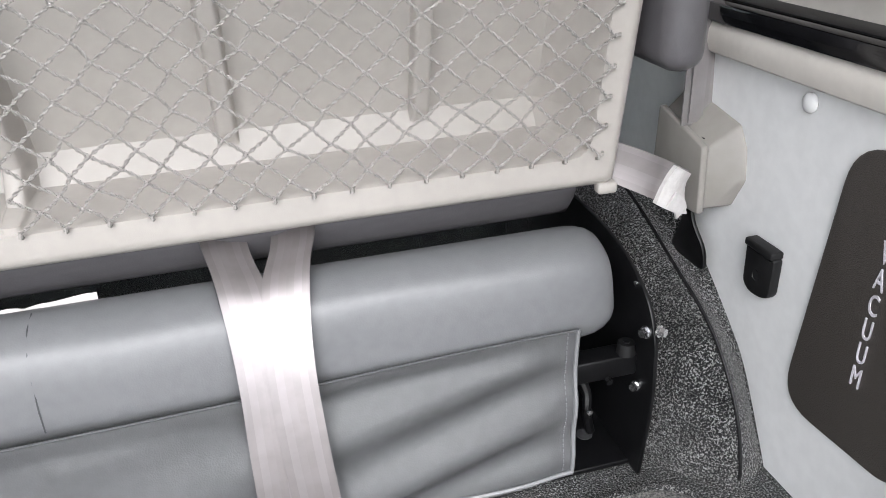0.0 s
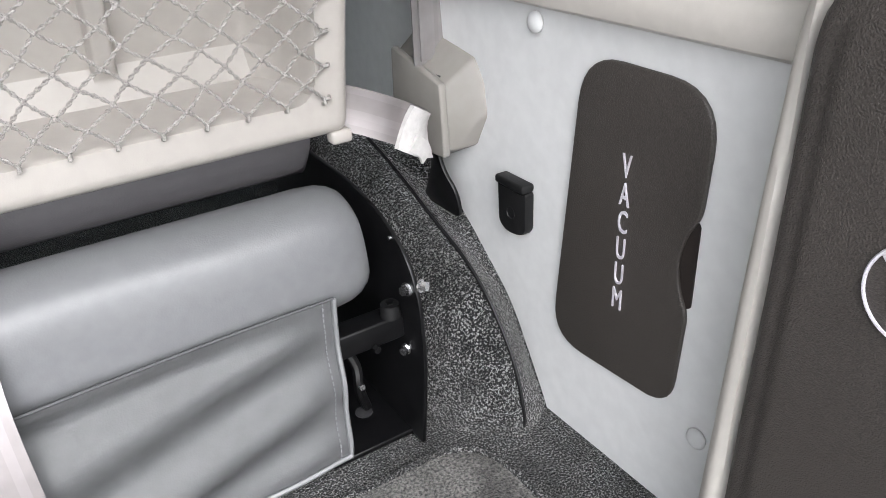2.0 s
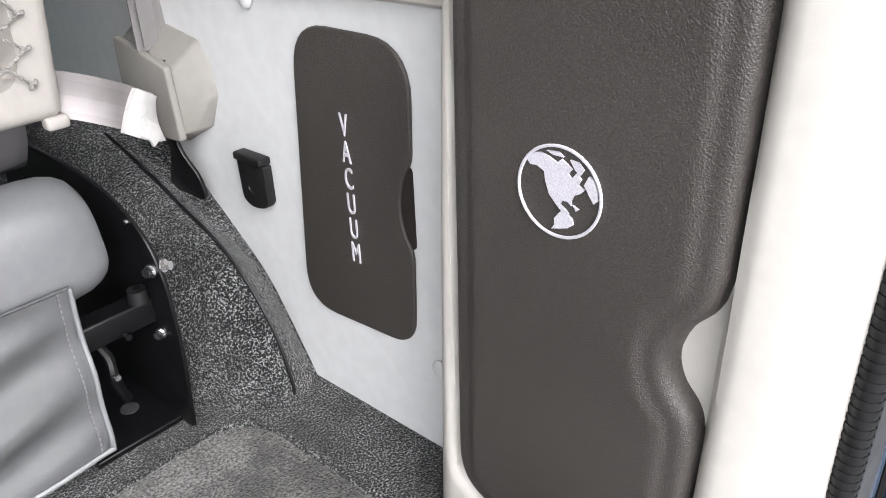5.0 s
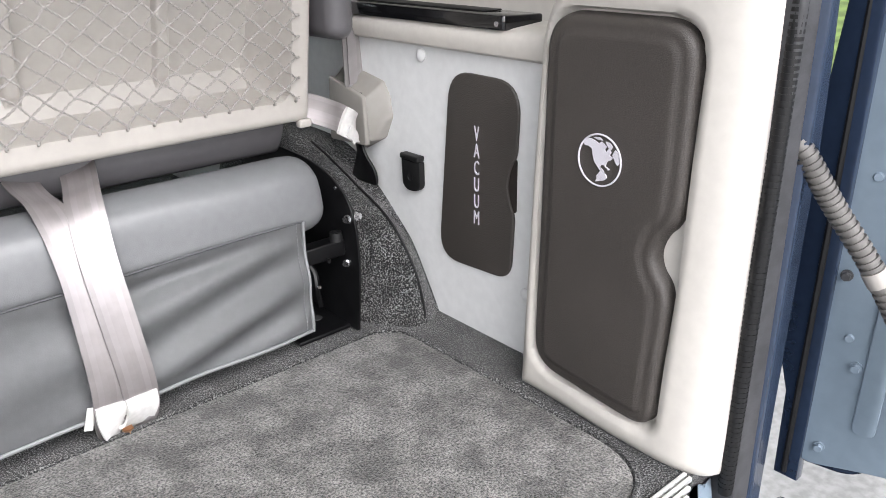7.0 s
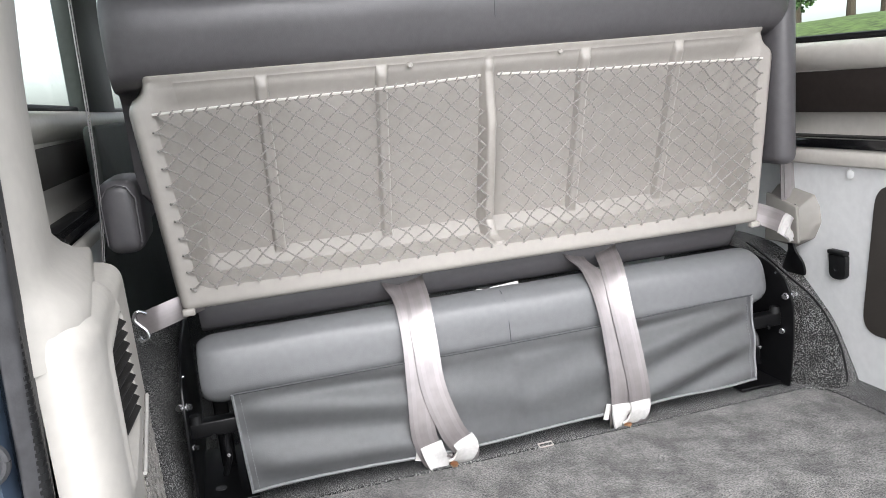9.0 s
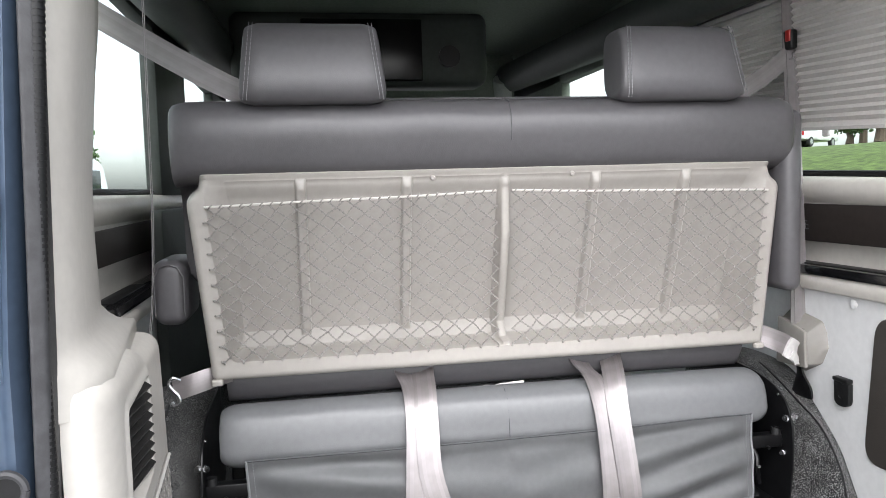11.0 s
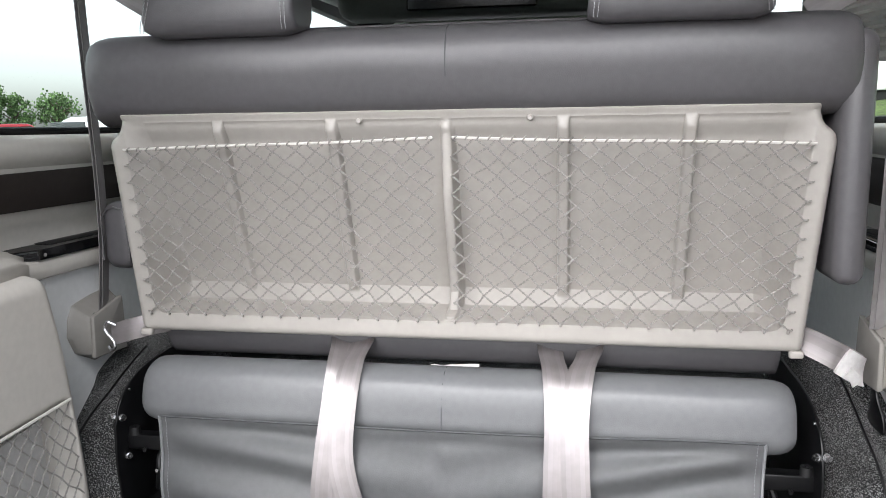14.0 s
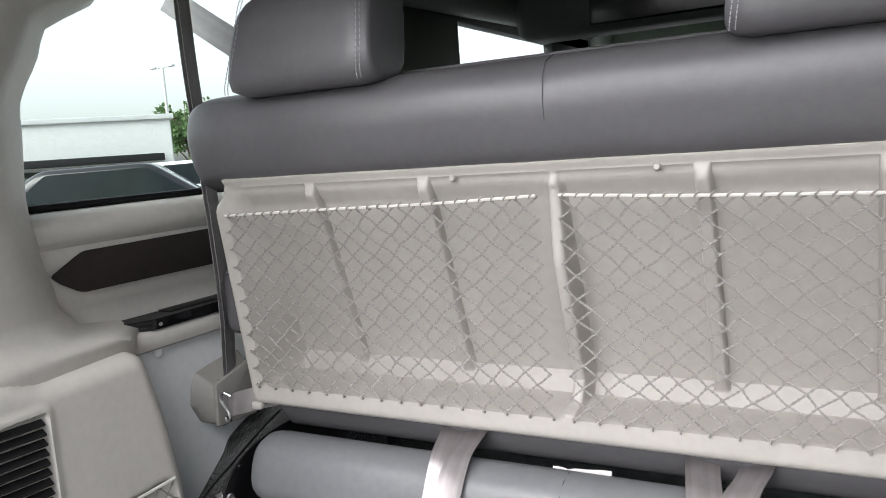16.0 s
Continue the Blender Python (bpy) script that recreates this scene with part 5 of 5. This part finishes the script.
def rear_door(s, angle, detailed):
    """A rear door hinged at the jamb, swung open by the angle; inner face towards the opening."""
    d = thing("rear_door", (s * 0.955, -0.765, -0.1), "open blue-grey rear door with a ribbed cable conduit" if detailed else "open blue painted rear door", "door", "rear doors")
    a = radians(angle)
    # local: u along the door from the hinge, w out of its inner face
    U = Vector((-s * math.cos(a), -math.sin(a), 0))
    W = Vector((-s * math.sin(a), math.cos(a), 0))
    H = Vector((s * 0.99, -0.715 if detailed else -0.80, 0))
    P = lambda u, w, z: H + U * u + W * w + Vector((0, 0, z))
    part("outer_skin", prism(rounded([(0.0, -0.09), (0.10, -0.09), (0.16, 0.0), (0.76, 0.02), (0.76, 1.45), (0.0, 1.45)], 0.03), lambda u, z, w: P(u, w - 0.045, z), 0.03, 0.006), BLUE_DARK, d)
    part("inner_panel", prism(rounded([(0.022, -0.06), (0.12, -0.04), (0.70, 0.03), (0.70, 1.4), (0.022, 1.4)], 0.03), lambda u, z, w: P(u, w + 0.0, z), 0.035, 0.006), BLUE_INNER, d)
    if detailed:
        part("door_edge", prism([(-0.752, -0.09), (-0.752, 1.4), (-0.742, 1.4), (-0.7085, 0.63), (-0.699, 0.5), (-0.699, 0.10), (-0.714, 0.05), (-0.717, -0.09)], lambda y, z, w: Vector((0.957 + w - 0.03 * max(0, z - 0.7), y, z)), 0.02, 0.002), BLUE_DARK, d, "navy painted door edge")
        part("edge_seal", tube([(0.954, -0.733, -0.08), (0.954, -0.733, 0.6), (0.945, -0.738, 1.3)], 0.0045, 8), SOFT_BLACK, d)
        part("pressed_rib", prism(rounded([(0.085, 0.02), (0.115, 0.02), (0.125, 1.3), (0.095, 1.3)], 0.012), lambda u, z, w: P(u, w + 0.034, z), 0.006, 0.003), BLUE_INNER, d)
        for u, z in ((0.052, 0.605), (0.042, 0.248), (0.10, 0.385), (0.05, -0.02), (0.075, 0.12), (0.2, 0.05), (0.2, 0.32), (0.28, 0.5)):
            part("bolt", hexbolt(P(u, 0.035 if u < 0.085 or u > 0.12 else 0.04, z), W, 0.006), RUBBER if z > 0.2 else BLUE_INNER, d)
        for u, z in ((0.052, 0.577), (0.07, 0.47), (0.055, 0.385), (0.06, 0.16)):
            part("dimple", disc(P(u, 0.036, z), W, 0.007, 0.005, 14, 0.005), BLUE_INNER, d)
        pts = spline([(0.833, -0.715, 0.447), (0.838, -0.735, 0.433), (0.860, -0.768, 0.374), (0.888, -0.817, 0.296), (0.905, -0.860, 0.218), (0.92, -0.888, 0.15), (0.938, -0.905, 0.07)], 14)
        cd = bmesh.new()
        tube(pts, 0.0112, 10, cd)
        c = part("conduit", cd, material("grey_corrugated_plastic", (0.115, 0.109, 0.102), 0.55, scale=60, vary=0.2, stain=0.25), d, "grey corrugated cable conduit")
        rings = bmesh.new()
        q = spline([tuple(p) for p in pts], 3)
        run = 0.0
        for p0, p1 in zip(q, q[1:]):
            run += (p1 - p0).length
            if run > 0.0075:
                run = 0
                ax = (p1 - p0).normalized()
                bmesh.ops.create_cone(rings, cap_ends=True, segments=14, radius1=0.0138, radius2=0.0138, depth=0.0042, matrix=Matrix.Translation(p0) @ ax.to_track_quat("Z", "Y").to_matrix().to_4x4())
        part("rings", rings, bpy.data.materials["grey_corrugated_plastic"], c)
        part("tape", tube([pts[int(len(pts) * 0.505)], pts[int(len(pts) * 0.53)]], 0.0150, 10), TRAY, c, "wrapped tape")


rear_door(1, 101, True)
rear_door(-1, 150, False)

# bumper step below the sill
bump = thing("bumper", (0, -1.0, -0.3), "blue painted rear bumper with a grey chequered step pad", "bumper")
part("shell", prism(rounded([(-1.03, -0.70), (1.03, -0.70), (1.03, -0.86), (0.96, -1.02), (-0.96, -1.02), (-1.03, -0.86)], [0.02, 0.02, 0.08, 0.12, 0.12, 0.08]), lambda a, b, d: Vector((a, b, -0.42 + d)), 0.25, 0.03, 4), BLUE_DARK, bump)
part("step_pad", prism(rounded([(-0.98, -0.77), (0.98, -0.77), (0.93, -0.98), (-0.93, -0.98)], 0.05), lambda a, b, d: Vector((a, b, -0.172 + d)), 0.008, 0.003), PAD, bump)
pads = bmesh.new()
for i in range(36):
    for j in range(2):
        for k in range(7):
            rbox((-0.9 + 1.8 * i / 35, -0.800 - 0.092 * j - 0.0115 * k, -0.163), (0.043, 0.0065, 0.004), 0.0, bm=pads)
part("tread", pads, PAD, bump)
# paler blue-grey here puts the sky's reflection into the body edge's colour
whole("sill_apron", prism([(-0.45, -0.888), (0.45, -0.888), (0.55, -0.830), (0.665, -0.772), (0.765, -0.722), (0.80, -0.70), (-0.80, -0.70), (-0.765, -0.73), (-0.665, -0.788), (-0.55, -0.838)], lambda a, b, d: Vector((a, b, -0.30 + d)), 0.288, 0.02, 3), BLUE_INNER, "blue painted body edge below the sill plate", "van body", kind="structure")

# ---- ceiling and front of the van ----
CEIL = 1.5
whole("ceiling", rbox((0, 1.2, CEIL + 0.03), (1.98, 3.9, 0.06), 0.01), HEADLINER, "dark green-grey fabric headliner", "ceiling", kind="structure")
for s in (-1, 1):
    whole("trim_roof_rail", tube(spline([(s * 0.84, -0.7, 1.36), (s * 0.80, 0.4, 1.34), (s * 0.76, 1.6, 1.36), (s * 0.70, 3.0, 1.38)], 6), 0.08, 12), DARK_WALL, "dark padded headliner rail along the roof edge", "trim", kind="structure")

tv = thing("overhead_console", (0.0, 1.55, 1.06), "dark overhead console with a black television screen and a round speaker", "console")
part("shell", rbox((-0.17, 1.66, 1.355), (1.06, 0.2, 0.31), 0.05, 4), DARK_WALL, tv)
part("screen", rbox((-0.17, 1.552, 1.345), (0.49, 0.012, 0.25), 0.006), SCREEN, tv, "black switched-off television screen")
part("speaker", disc((0.19, 1.556, 1.32), (0, -1, 0), 0.045, 0.01, 24), BLACK, tv, "round black speaker")

whole("windscreen_frame", prism([(-0.9, 0.5), (0.9, 0.5), (0.9, 0.62), (-0.9, 0.62)], lambda a, b, d: Vector((a, 3.15 + d, b)), 0.05), SOFT_BLACK, "dark dashboard top below the windscreen", "dashboard", kind="structure")
whole("trim_windscreen_header", rbox((0, 2.62, 1.37), (1.5, 0.12, 0.30), 0.03, 3), HEADLINER, "dark padded header above the windscreen", "trim", kind="structure")
whole("dashboard", rbox((0, 2.95, 0.4), (1.7, 0.4, 0.5), 0.06, 3), SOFT_BLACK, "dark moulded dashboard", "dashboard", kind="structure")
for s in (-1, 1):
    whole("trim_a_pillar", tube([(s * 0.84, 3.1, 0.6), (s * 0.66, 2.5, 1.36)], 0.05, 10), GREEN_TRIM, "pale grey windscreen pillar trim", "trim", kind="structure")
    cs = thing("front_seat", (s * 0.42, 1.9, 0), "dark grey leather captain's chair", "seat", "front seats")
    part("backrest", rbox((s * 0.42, 1.95, 0.62), (0.46, 0.14, 0.62), 0.05, 4), SEAT_DARK, cs)
    part("headrest", rbox((s * 0.42, 1.93, 1.02), (0.26, 0.1, 0.17), 0.04, 4), SEAT_DARK, cs)
    part("seat", rbox((s * 0.42, 2.2, 0.3), (0.48, 0.5, 0.16), 0.05, 4), SEAT_DARK, cs)
    part("base", rbox((s * 0.42, 2.2, 0.11), (0.3, 0.3, 0.22), 0.02, 2), SOFT_BLACK, cs)

# ---- pleated shade on the east window ----
def shade():
    t = thing("window_shade", (0.85, 0.2, 0.88), "half-drawn pleated grey fabric window shade", "window shade")
    n = 26
    def pl(u, v):
        y = -0.415 + 1.30 * u
        low = 0.872 + 0.062 * u * 1.3
        z = low + (1.40 - low) * v
        k = v * n
        return Vector((0.868 - 0.010 * abs((k % 1) - 0.5) * 2 + 0.002 * math.sin(u * 9 + v * 5), y, z + 0.002 * math.sin(u * 7 + 9 * v)))
    bm = field(pl, 0, 1, 40, 0, 1, n * 2)
    part("pleats", bm, SHADE, t, auto=20)
    part("bottom_rail", tube([pl(u / 8, 0) + Vector((-0.002, 0, -0.006)) for u in range(9)], 0.007, 6), SHADE, t)
    part("knob", rbox((0.858, 0.085, 0.885), (0.012, 0.02, 0.02), 0.004), CLOTH, t)


shade()

# ---- outdoors ----
ASPHALT = material("pale_concrete", (0.24, 0.237, 0.229), 0.9, scale=40, vary=0.15, stain=0.12)
GRASS = material("lawn", (0.085, 0.125, 0.03), 0.9, scale=6, vary=0.4, stain=0.3)
LEAF = material("tree_leaves", (0.085, 0.15, 0.05), 0.7, scale=8, vary=0.5, stain=0.3)
BARK = material("bark", (0.12, 0.09, 0.07), 0.9, scale=20, vary=0.3)
WHITE_WALL = material("white_cladding", (0.60, 0.61, 0.60), 0.6, scale=4, vary=0.04, stain=0.05)
CAR_WHITE = material("white_car_paint", (0.75, 0.76, 0.77), 0.25, coat=0.6, scale=5, vary=0.02)
CAR_BLUE = material("blue_car_paint", (0.03, 0.07, 0.14), 0.25, coat=0.6, scale=5, vary=0.05)
CAR_BLACK = material("black_car_paint", (0.012, 0.013, 0.015), 0.25, coat=0.6, scale=5, vary=0.1)
CAR_RED = material("red_car_paint", (0.35, 0.02, 0.03), 0.25, coat=0.6, scale=5, vary=0.05)
CAR_GLASS = material("tinted_car_glass", (0.02, 0.025, 0.028), 0.08, scale=5, vary=0.1)
TYRE = material("tyre_rubber", (0.015, 0.015, 0.016), 0.8, scale=30, vary=0.2)
POLE = material("painted_pole", (0.55, 0.56, 0.56), 0.5, scale=10, vary=0.05)
WOOD = material("weathered_pole_wood", (0.20, 0.19, 0.175), 0.9, scale=20, vary=0.3)
GROUND_Z = -0.78
whole("ground", rbox((0, 0, GROUND_Z - 0.1), (800, 800, 0.2), 0), ASPHALT, "pale sunlit concrete car park", "ground", kind="structure")
def lawn_height(x, y):
    a = x + 0.25 * y
    return GROUND_Z + 0.04 + 2.35 * smooth_step(4, 18, a) + 0.045 * max(0, a - 18)


def bank(u, v):
    x = 6 + 70 * u
    return Vector((x, -30 + 130 * v, lawn_height(x, -30 + 130 * v) + 0.05 * noise.noise(Vector((u * 40, v * 60, 0)))))


whole("lawn", field(bank, 0, 1, 70, 0, 1, 70), GRASS, "mown green grass bank beside the car park", "lawn", kind="structure")


def car(at, turn, paint, pickup, label, tall=1.0):
    t = thing("pickup_truck" if pickup else "parked_car", (0, 0, 0), label, "car", "parked cars")
    L, Wd, H = (5.6, 1.95, 1.85) if pickup else (4.6, 1.82, 1.5)
    if pickup:
        prof = [(-2.8, 0.5), (-2.8, 1.25), (-0.55, 1.28), (-0.45, 1.82), (0.75, 1.85), (1.25, 1.3), (2.6, 1.2), (2.8, 0.95), (2.8, 0.45)]
        glass = [(-0.38, 1.33), (-0.32, 1.74), (0.70, 1.76), (1.10, 1.34)]
    else:
        prof = [(-2.3, 0.4), (-2.3, 0.95), (-1.9, 1.02), (-1.2, 1.48), (0.3, 1.5), (1.1, 1.02), (2.2, 0.85), (2.3, 0.4)]
        glass = [(-1.6, 1.05), (-1.1, 1.42), (0.26, 1.44), (0.92, 1.05)]
    part("body", prism(rounded(prof, 0.15), lambda a, b, d: Vector((a, d - Wd / 2, b)), Wd, 0.12, 3), paint, t)
    for sy in (-1, 1):
        part("side_window", prism(rounded(glass, 0.06), lambda a, b, d: Vector((a, sy * (Wd / 2 - 0.01 + d), b)), 0.014), CAR_GLASS, t)
        for wx in (-L * 0.32, L * 0.32):
            w = part("wheel", disc((wx, sy * (Wd / 2 - 0.1), 0.36), (0, 1, 0), 0.36, 0.24, 24), TYRE, t)
            part("rim", disc((wx, sy * (Wd / 2 + 0.02), 0.36), (0, 1, 0), 0.22, 0.02, 20), STEEL, w)
    part("rear_window", rbox(((-0.5 if pickup else -1.58), 0, 1.5 if pickup else 1.25), (0.03, Wd * 0.75, 0.36 if pickup else 0.3), 0.01, m=None), CAR_GLASS, t)
    for sy in (-1, 1):
        part("tail_lamp", rbox((-L / 2 + 0.01, sy * (Wd / 2 - 0.15), 1.0 if pickup else 0.8), (0.06, 0.16, 0.34 if pickup else 0.16), 0.01), RED, t)
    t.matrix_world = Matrix.Translation((at[0], at[1], GROUND_Z)) @ Matrix.Rotation(radians(turn), 4, "Z") @ Matrix.Diagonal((1, 1, tall, 1))
    return t


def tree(at, height, spread, seed, foot=GROUND_Z):
    rnd = random.Random(seed)
    t = thing("tree", (at[0], at[1], foot), "leafy green broadleaf tree behind the car park", "tree", "trees")
    base = Vector((at[0], at[1], foot))
    bm = bmesh.new()
    tube([base, base + Vector((0.1, 0.05, height * 0.25)), base + Vector((-0.05, 0.1, height * 0.6)), base + Vector((0.05, 0, height * 0.9))], [0.22, 0.17, 0.1, 0.03], 8, bm)
    limbs = []
    for k in range(9):
        a, h = rnd.uniform(0, 6.28), rnd.uniform(0.3, 0.8)
        tip = base + Vector((math.cos(a) * spread * 0.7, math.sin(a) * spread * 0.7, height * (h + 0.18)))
        tube([base + Vector((0, 0, height * h)), (base + Vector((0, 0, height * h))).lerp(tip, 0.5) + Vector((0, 0, 0.1)), tip], [0.07, 0.045, 0.015], 6, bm)
        limbs.append(tip)
    part("trunk", bm, BARK, t)
    cr = bmesh.new()
    clumps = [(p, spread * rnd.uniform(0.25, 0.45)) for p in limbs] + [(base + Vector((rnd.gauss(0, spread * 0.35), rnd.gauss(0, spread * 0.35), height * rnd.uniform(0.4, 1.0))), spread * rnd.uniform(0.2, 0.42)) for _ in range(16)]
    for c, r in clumps:
        for _ in range(70):
            d = Vector((rnd.gauss(0, 1), rnd.gauss(0, 1), rnd.gauss(0, 0.8)))
            p = c + d.normalized() * r * rnd.uniform(0.4, 1.05)
            s = rnd.uniform(0.10, 0.22) * max(height, 4) / 7
            q = Euler((rnd.uniform(0, 6), rnd.uniform(0, 6), rnd.uniform(0, 6))).to_matrix()
            cr.faces.new([cr.verts.new(p + q @ Vector(v) * s) for v in ((-1, -0.5, 0), (0, -0.7, 0.2), (1, 0, 0), (0, 0.7, 0.15), (-1, 0.5, -0.1))])
    part("crown", cr, LEAF, t, smooth=False)


def lamp_post(at, h):
    t = thing("street_lamp", (at[0], at[1], GROUND_Z), "tall pale car-park lamp post with a flat head", "lamp post", "lamp posts")
    part("pole", tube([(at[0], at[1], GROUND_Z), (at[0], at[1], GROUND_Z + h)], [0.12, 0.08], 10), POLE, t)
    part("arm", rbox((at[0], at[1], GROUND_Z + h), (1.4, 0.08, 0.08), 0.01), POLE, t)
    for s in (-1, 1):
        part("lamp_head", rbox((at[0] + s * 0.7, at[1], GROUND_Z + h + 0.02), (0.5, 0.3, 0.12), 0.03), POLE, t)


# west side: car park, dealership, trees
car((-9.6, 7.3), 45, CAR_BLACK, False, "dark grey car parked in the row", 1.15)
car((-12.6, 11.9), 40, CAR_WHITE, False, "white car parked in the row", 1.18)
car((-14.2, 16.0), 70, CAR_RED, False, "red car parked in the row", 1.2)
car((-15.8, 14.0), 60, CAR_BLUE, False, "dark blue car parked in the row", 1.15)
car((-7.6, 11.9), 60, CAR_WHITE, False, "white car parked beside the red one", 1.24)
car((-3.5, 7.6), 165, CAR_WHITE, True, "white pickup truck parked ahead of the van", 1.12)
car((-5.3, 10.4), 165, CAR_WHITE, False, "white car parked ahead of the van")



def building():
    t = thing("dealership_building", (0, 0, 0), "long low white dealership building with a dark canopy", "building")
    part("wall", rbox((0, 0, 2.05), (8, 44, 4.1), 0.02), WHITE_WALL, t)
    part("roof", rbox((0, 0, 4.2), (8.4, 44.4, 0.25), 0.02), POLE, t)
    part("band", rbox((4.05, -8, 2.75), (0.12, 27, 0.12), 0.01), SOFT_BLACK, t)
    part("canopy", rbox((4.6, 17, 2.2), (1.4, 9, 0.35), 0.02), SOFT_BLACK, t)
    for k in range(5):
        part("window", rbox((4.03, 13.2 + 1.9 * k, 1.0), (0.08, 1.6, 1.7), 0.0), CAR_GLASS, t)
    t.matrix_world = Matrix.Translation((-47.1, 12.4, GROUND_Z)) @ Matrix.Rotation(radians(-38), 4, "Z")


building()
for k, (x, y, h, sp) in enumerate(((-44.5, 41.8, 6.4, 2.1), (-42.1, 44.1, 5.7, 1.6), (-40.4, 40.2, 4.4, 1.6), (-40.4, 45.7, 4.8, 1.5), (-40.0, 48.6, 4.0, 1.6), (-37.8, 50.3, 4.2, 1.7), (-32.6, 51.4, 4.9, 1.5), (-30.6, 52.5, 4.5, 1.4), (-11.3, 37, 4.9, 1.35))):
    tree((x, y), h, sp, k + 1)
lamp_post((-36.5, 32.8), 7.6)
lamp_post((-35.9, 40.2), 5.1)
wp = thing("utility_pole", (-35.6, 36.5, GROUND_Z), "plain weathered wooden pole beyond the parked cars", "utility pole")
part("pole", tube([(-35.6, 36.5, GROUND_Z), (-35.6, 36.5, 4.4)], [0.2, 0.16], 8), WOOD, wp)
up = thing("utility_pole", (-12.3, 42, GROUND_Z), "wooden utility pole with crossarm and transformers", "utility pole")
part("pole", tube([(-12.3, 42, GROUND_Z), (-12.3, 42, 7.9)], [0.15, 0.10], 8), WOOD, up)
part("crossarm", rbox((-12.3, 42, 7.6), (2.0, 0.12, 0.14), 0.01), WOOD, up)
for x in (-12.75, -11.85):
    part("transformer", disc((x, 42, 6.3), (0, 0, 1), 0.26, 0.8, 16), POLE, up)
# east side: lawn, white trailer, truck, trees
trl = thing("white_trailer", (15.5, 25, 1.5), "long plain white trailer parked across the grass", "trailer")
part("box", rbox((13.0, 26.4, 2.36), (8.4, 2.4, 1.24), 0.04), WHITE_WALL, trl)
part("base", rbox((13.0, 26.4, 1.55), (7.6, 1.9, 0.5), 0.02), SOFT_BLACK, trl)
for at, turn, paint, pick, label in (((36.2, 54.0), 100, CAR_RED, True, "red truck parked beyond the grass"), ((33.3, 49.0), 62, CAR_BLACK, False, "dark car parked beyond the grass"), ((37.6, 52.0), 30, CAR_WHITE, True, "white truck parked beyond the grass")):
    c = car(at, turn, paint, pick, label, 1.15 if paint is CAR_RED else 1.0)
    c.location.z = lawn_height(*at)
for k, (at, h, sp) in enumerate((((22.3, 26.0), 1.3, 1.5), ((23.6, 27.6), 1.8, 1.6), ((27.9, 35.0), 1.0, 0.9), ((29.5, 36), 3.4, 1.9), ((25.5, 29.5), 4.2, 2.2), ((29, 30), 5, 2.4), ((30, 25), 5, 2.6), ((34, 33), 6, 3.0), ((36, 25), 6, 3.2), ((32, 20), 5.5, 2.8))):
    tree(at, h + 0.6, sp, 11 + k, lawn_height(*at))
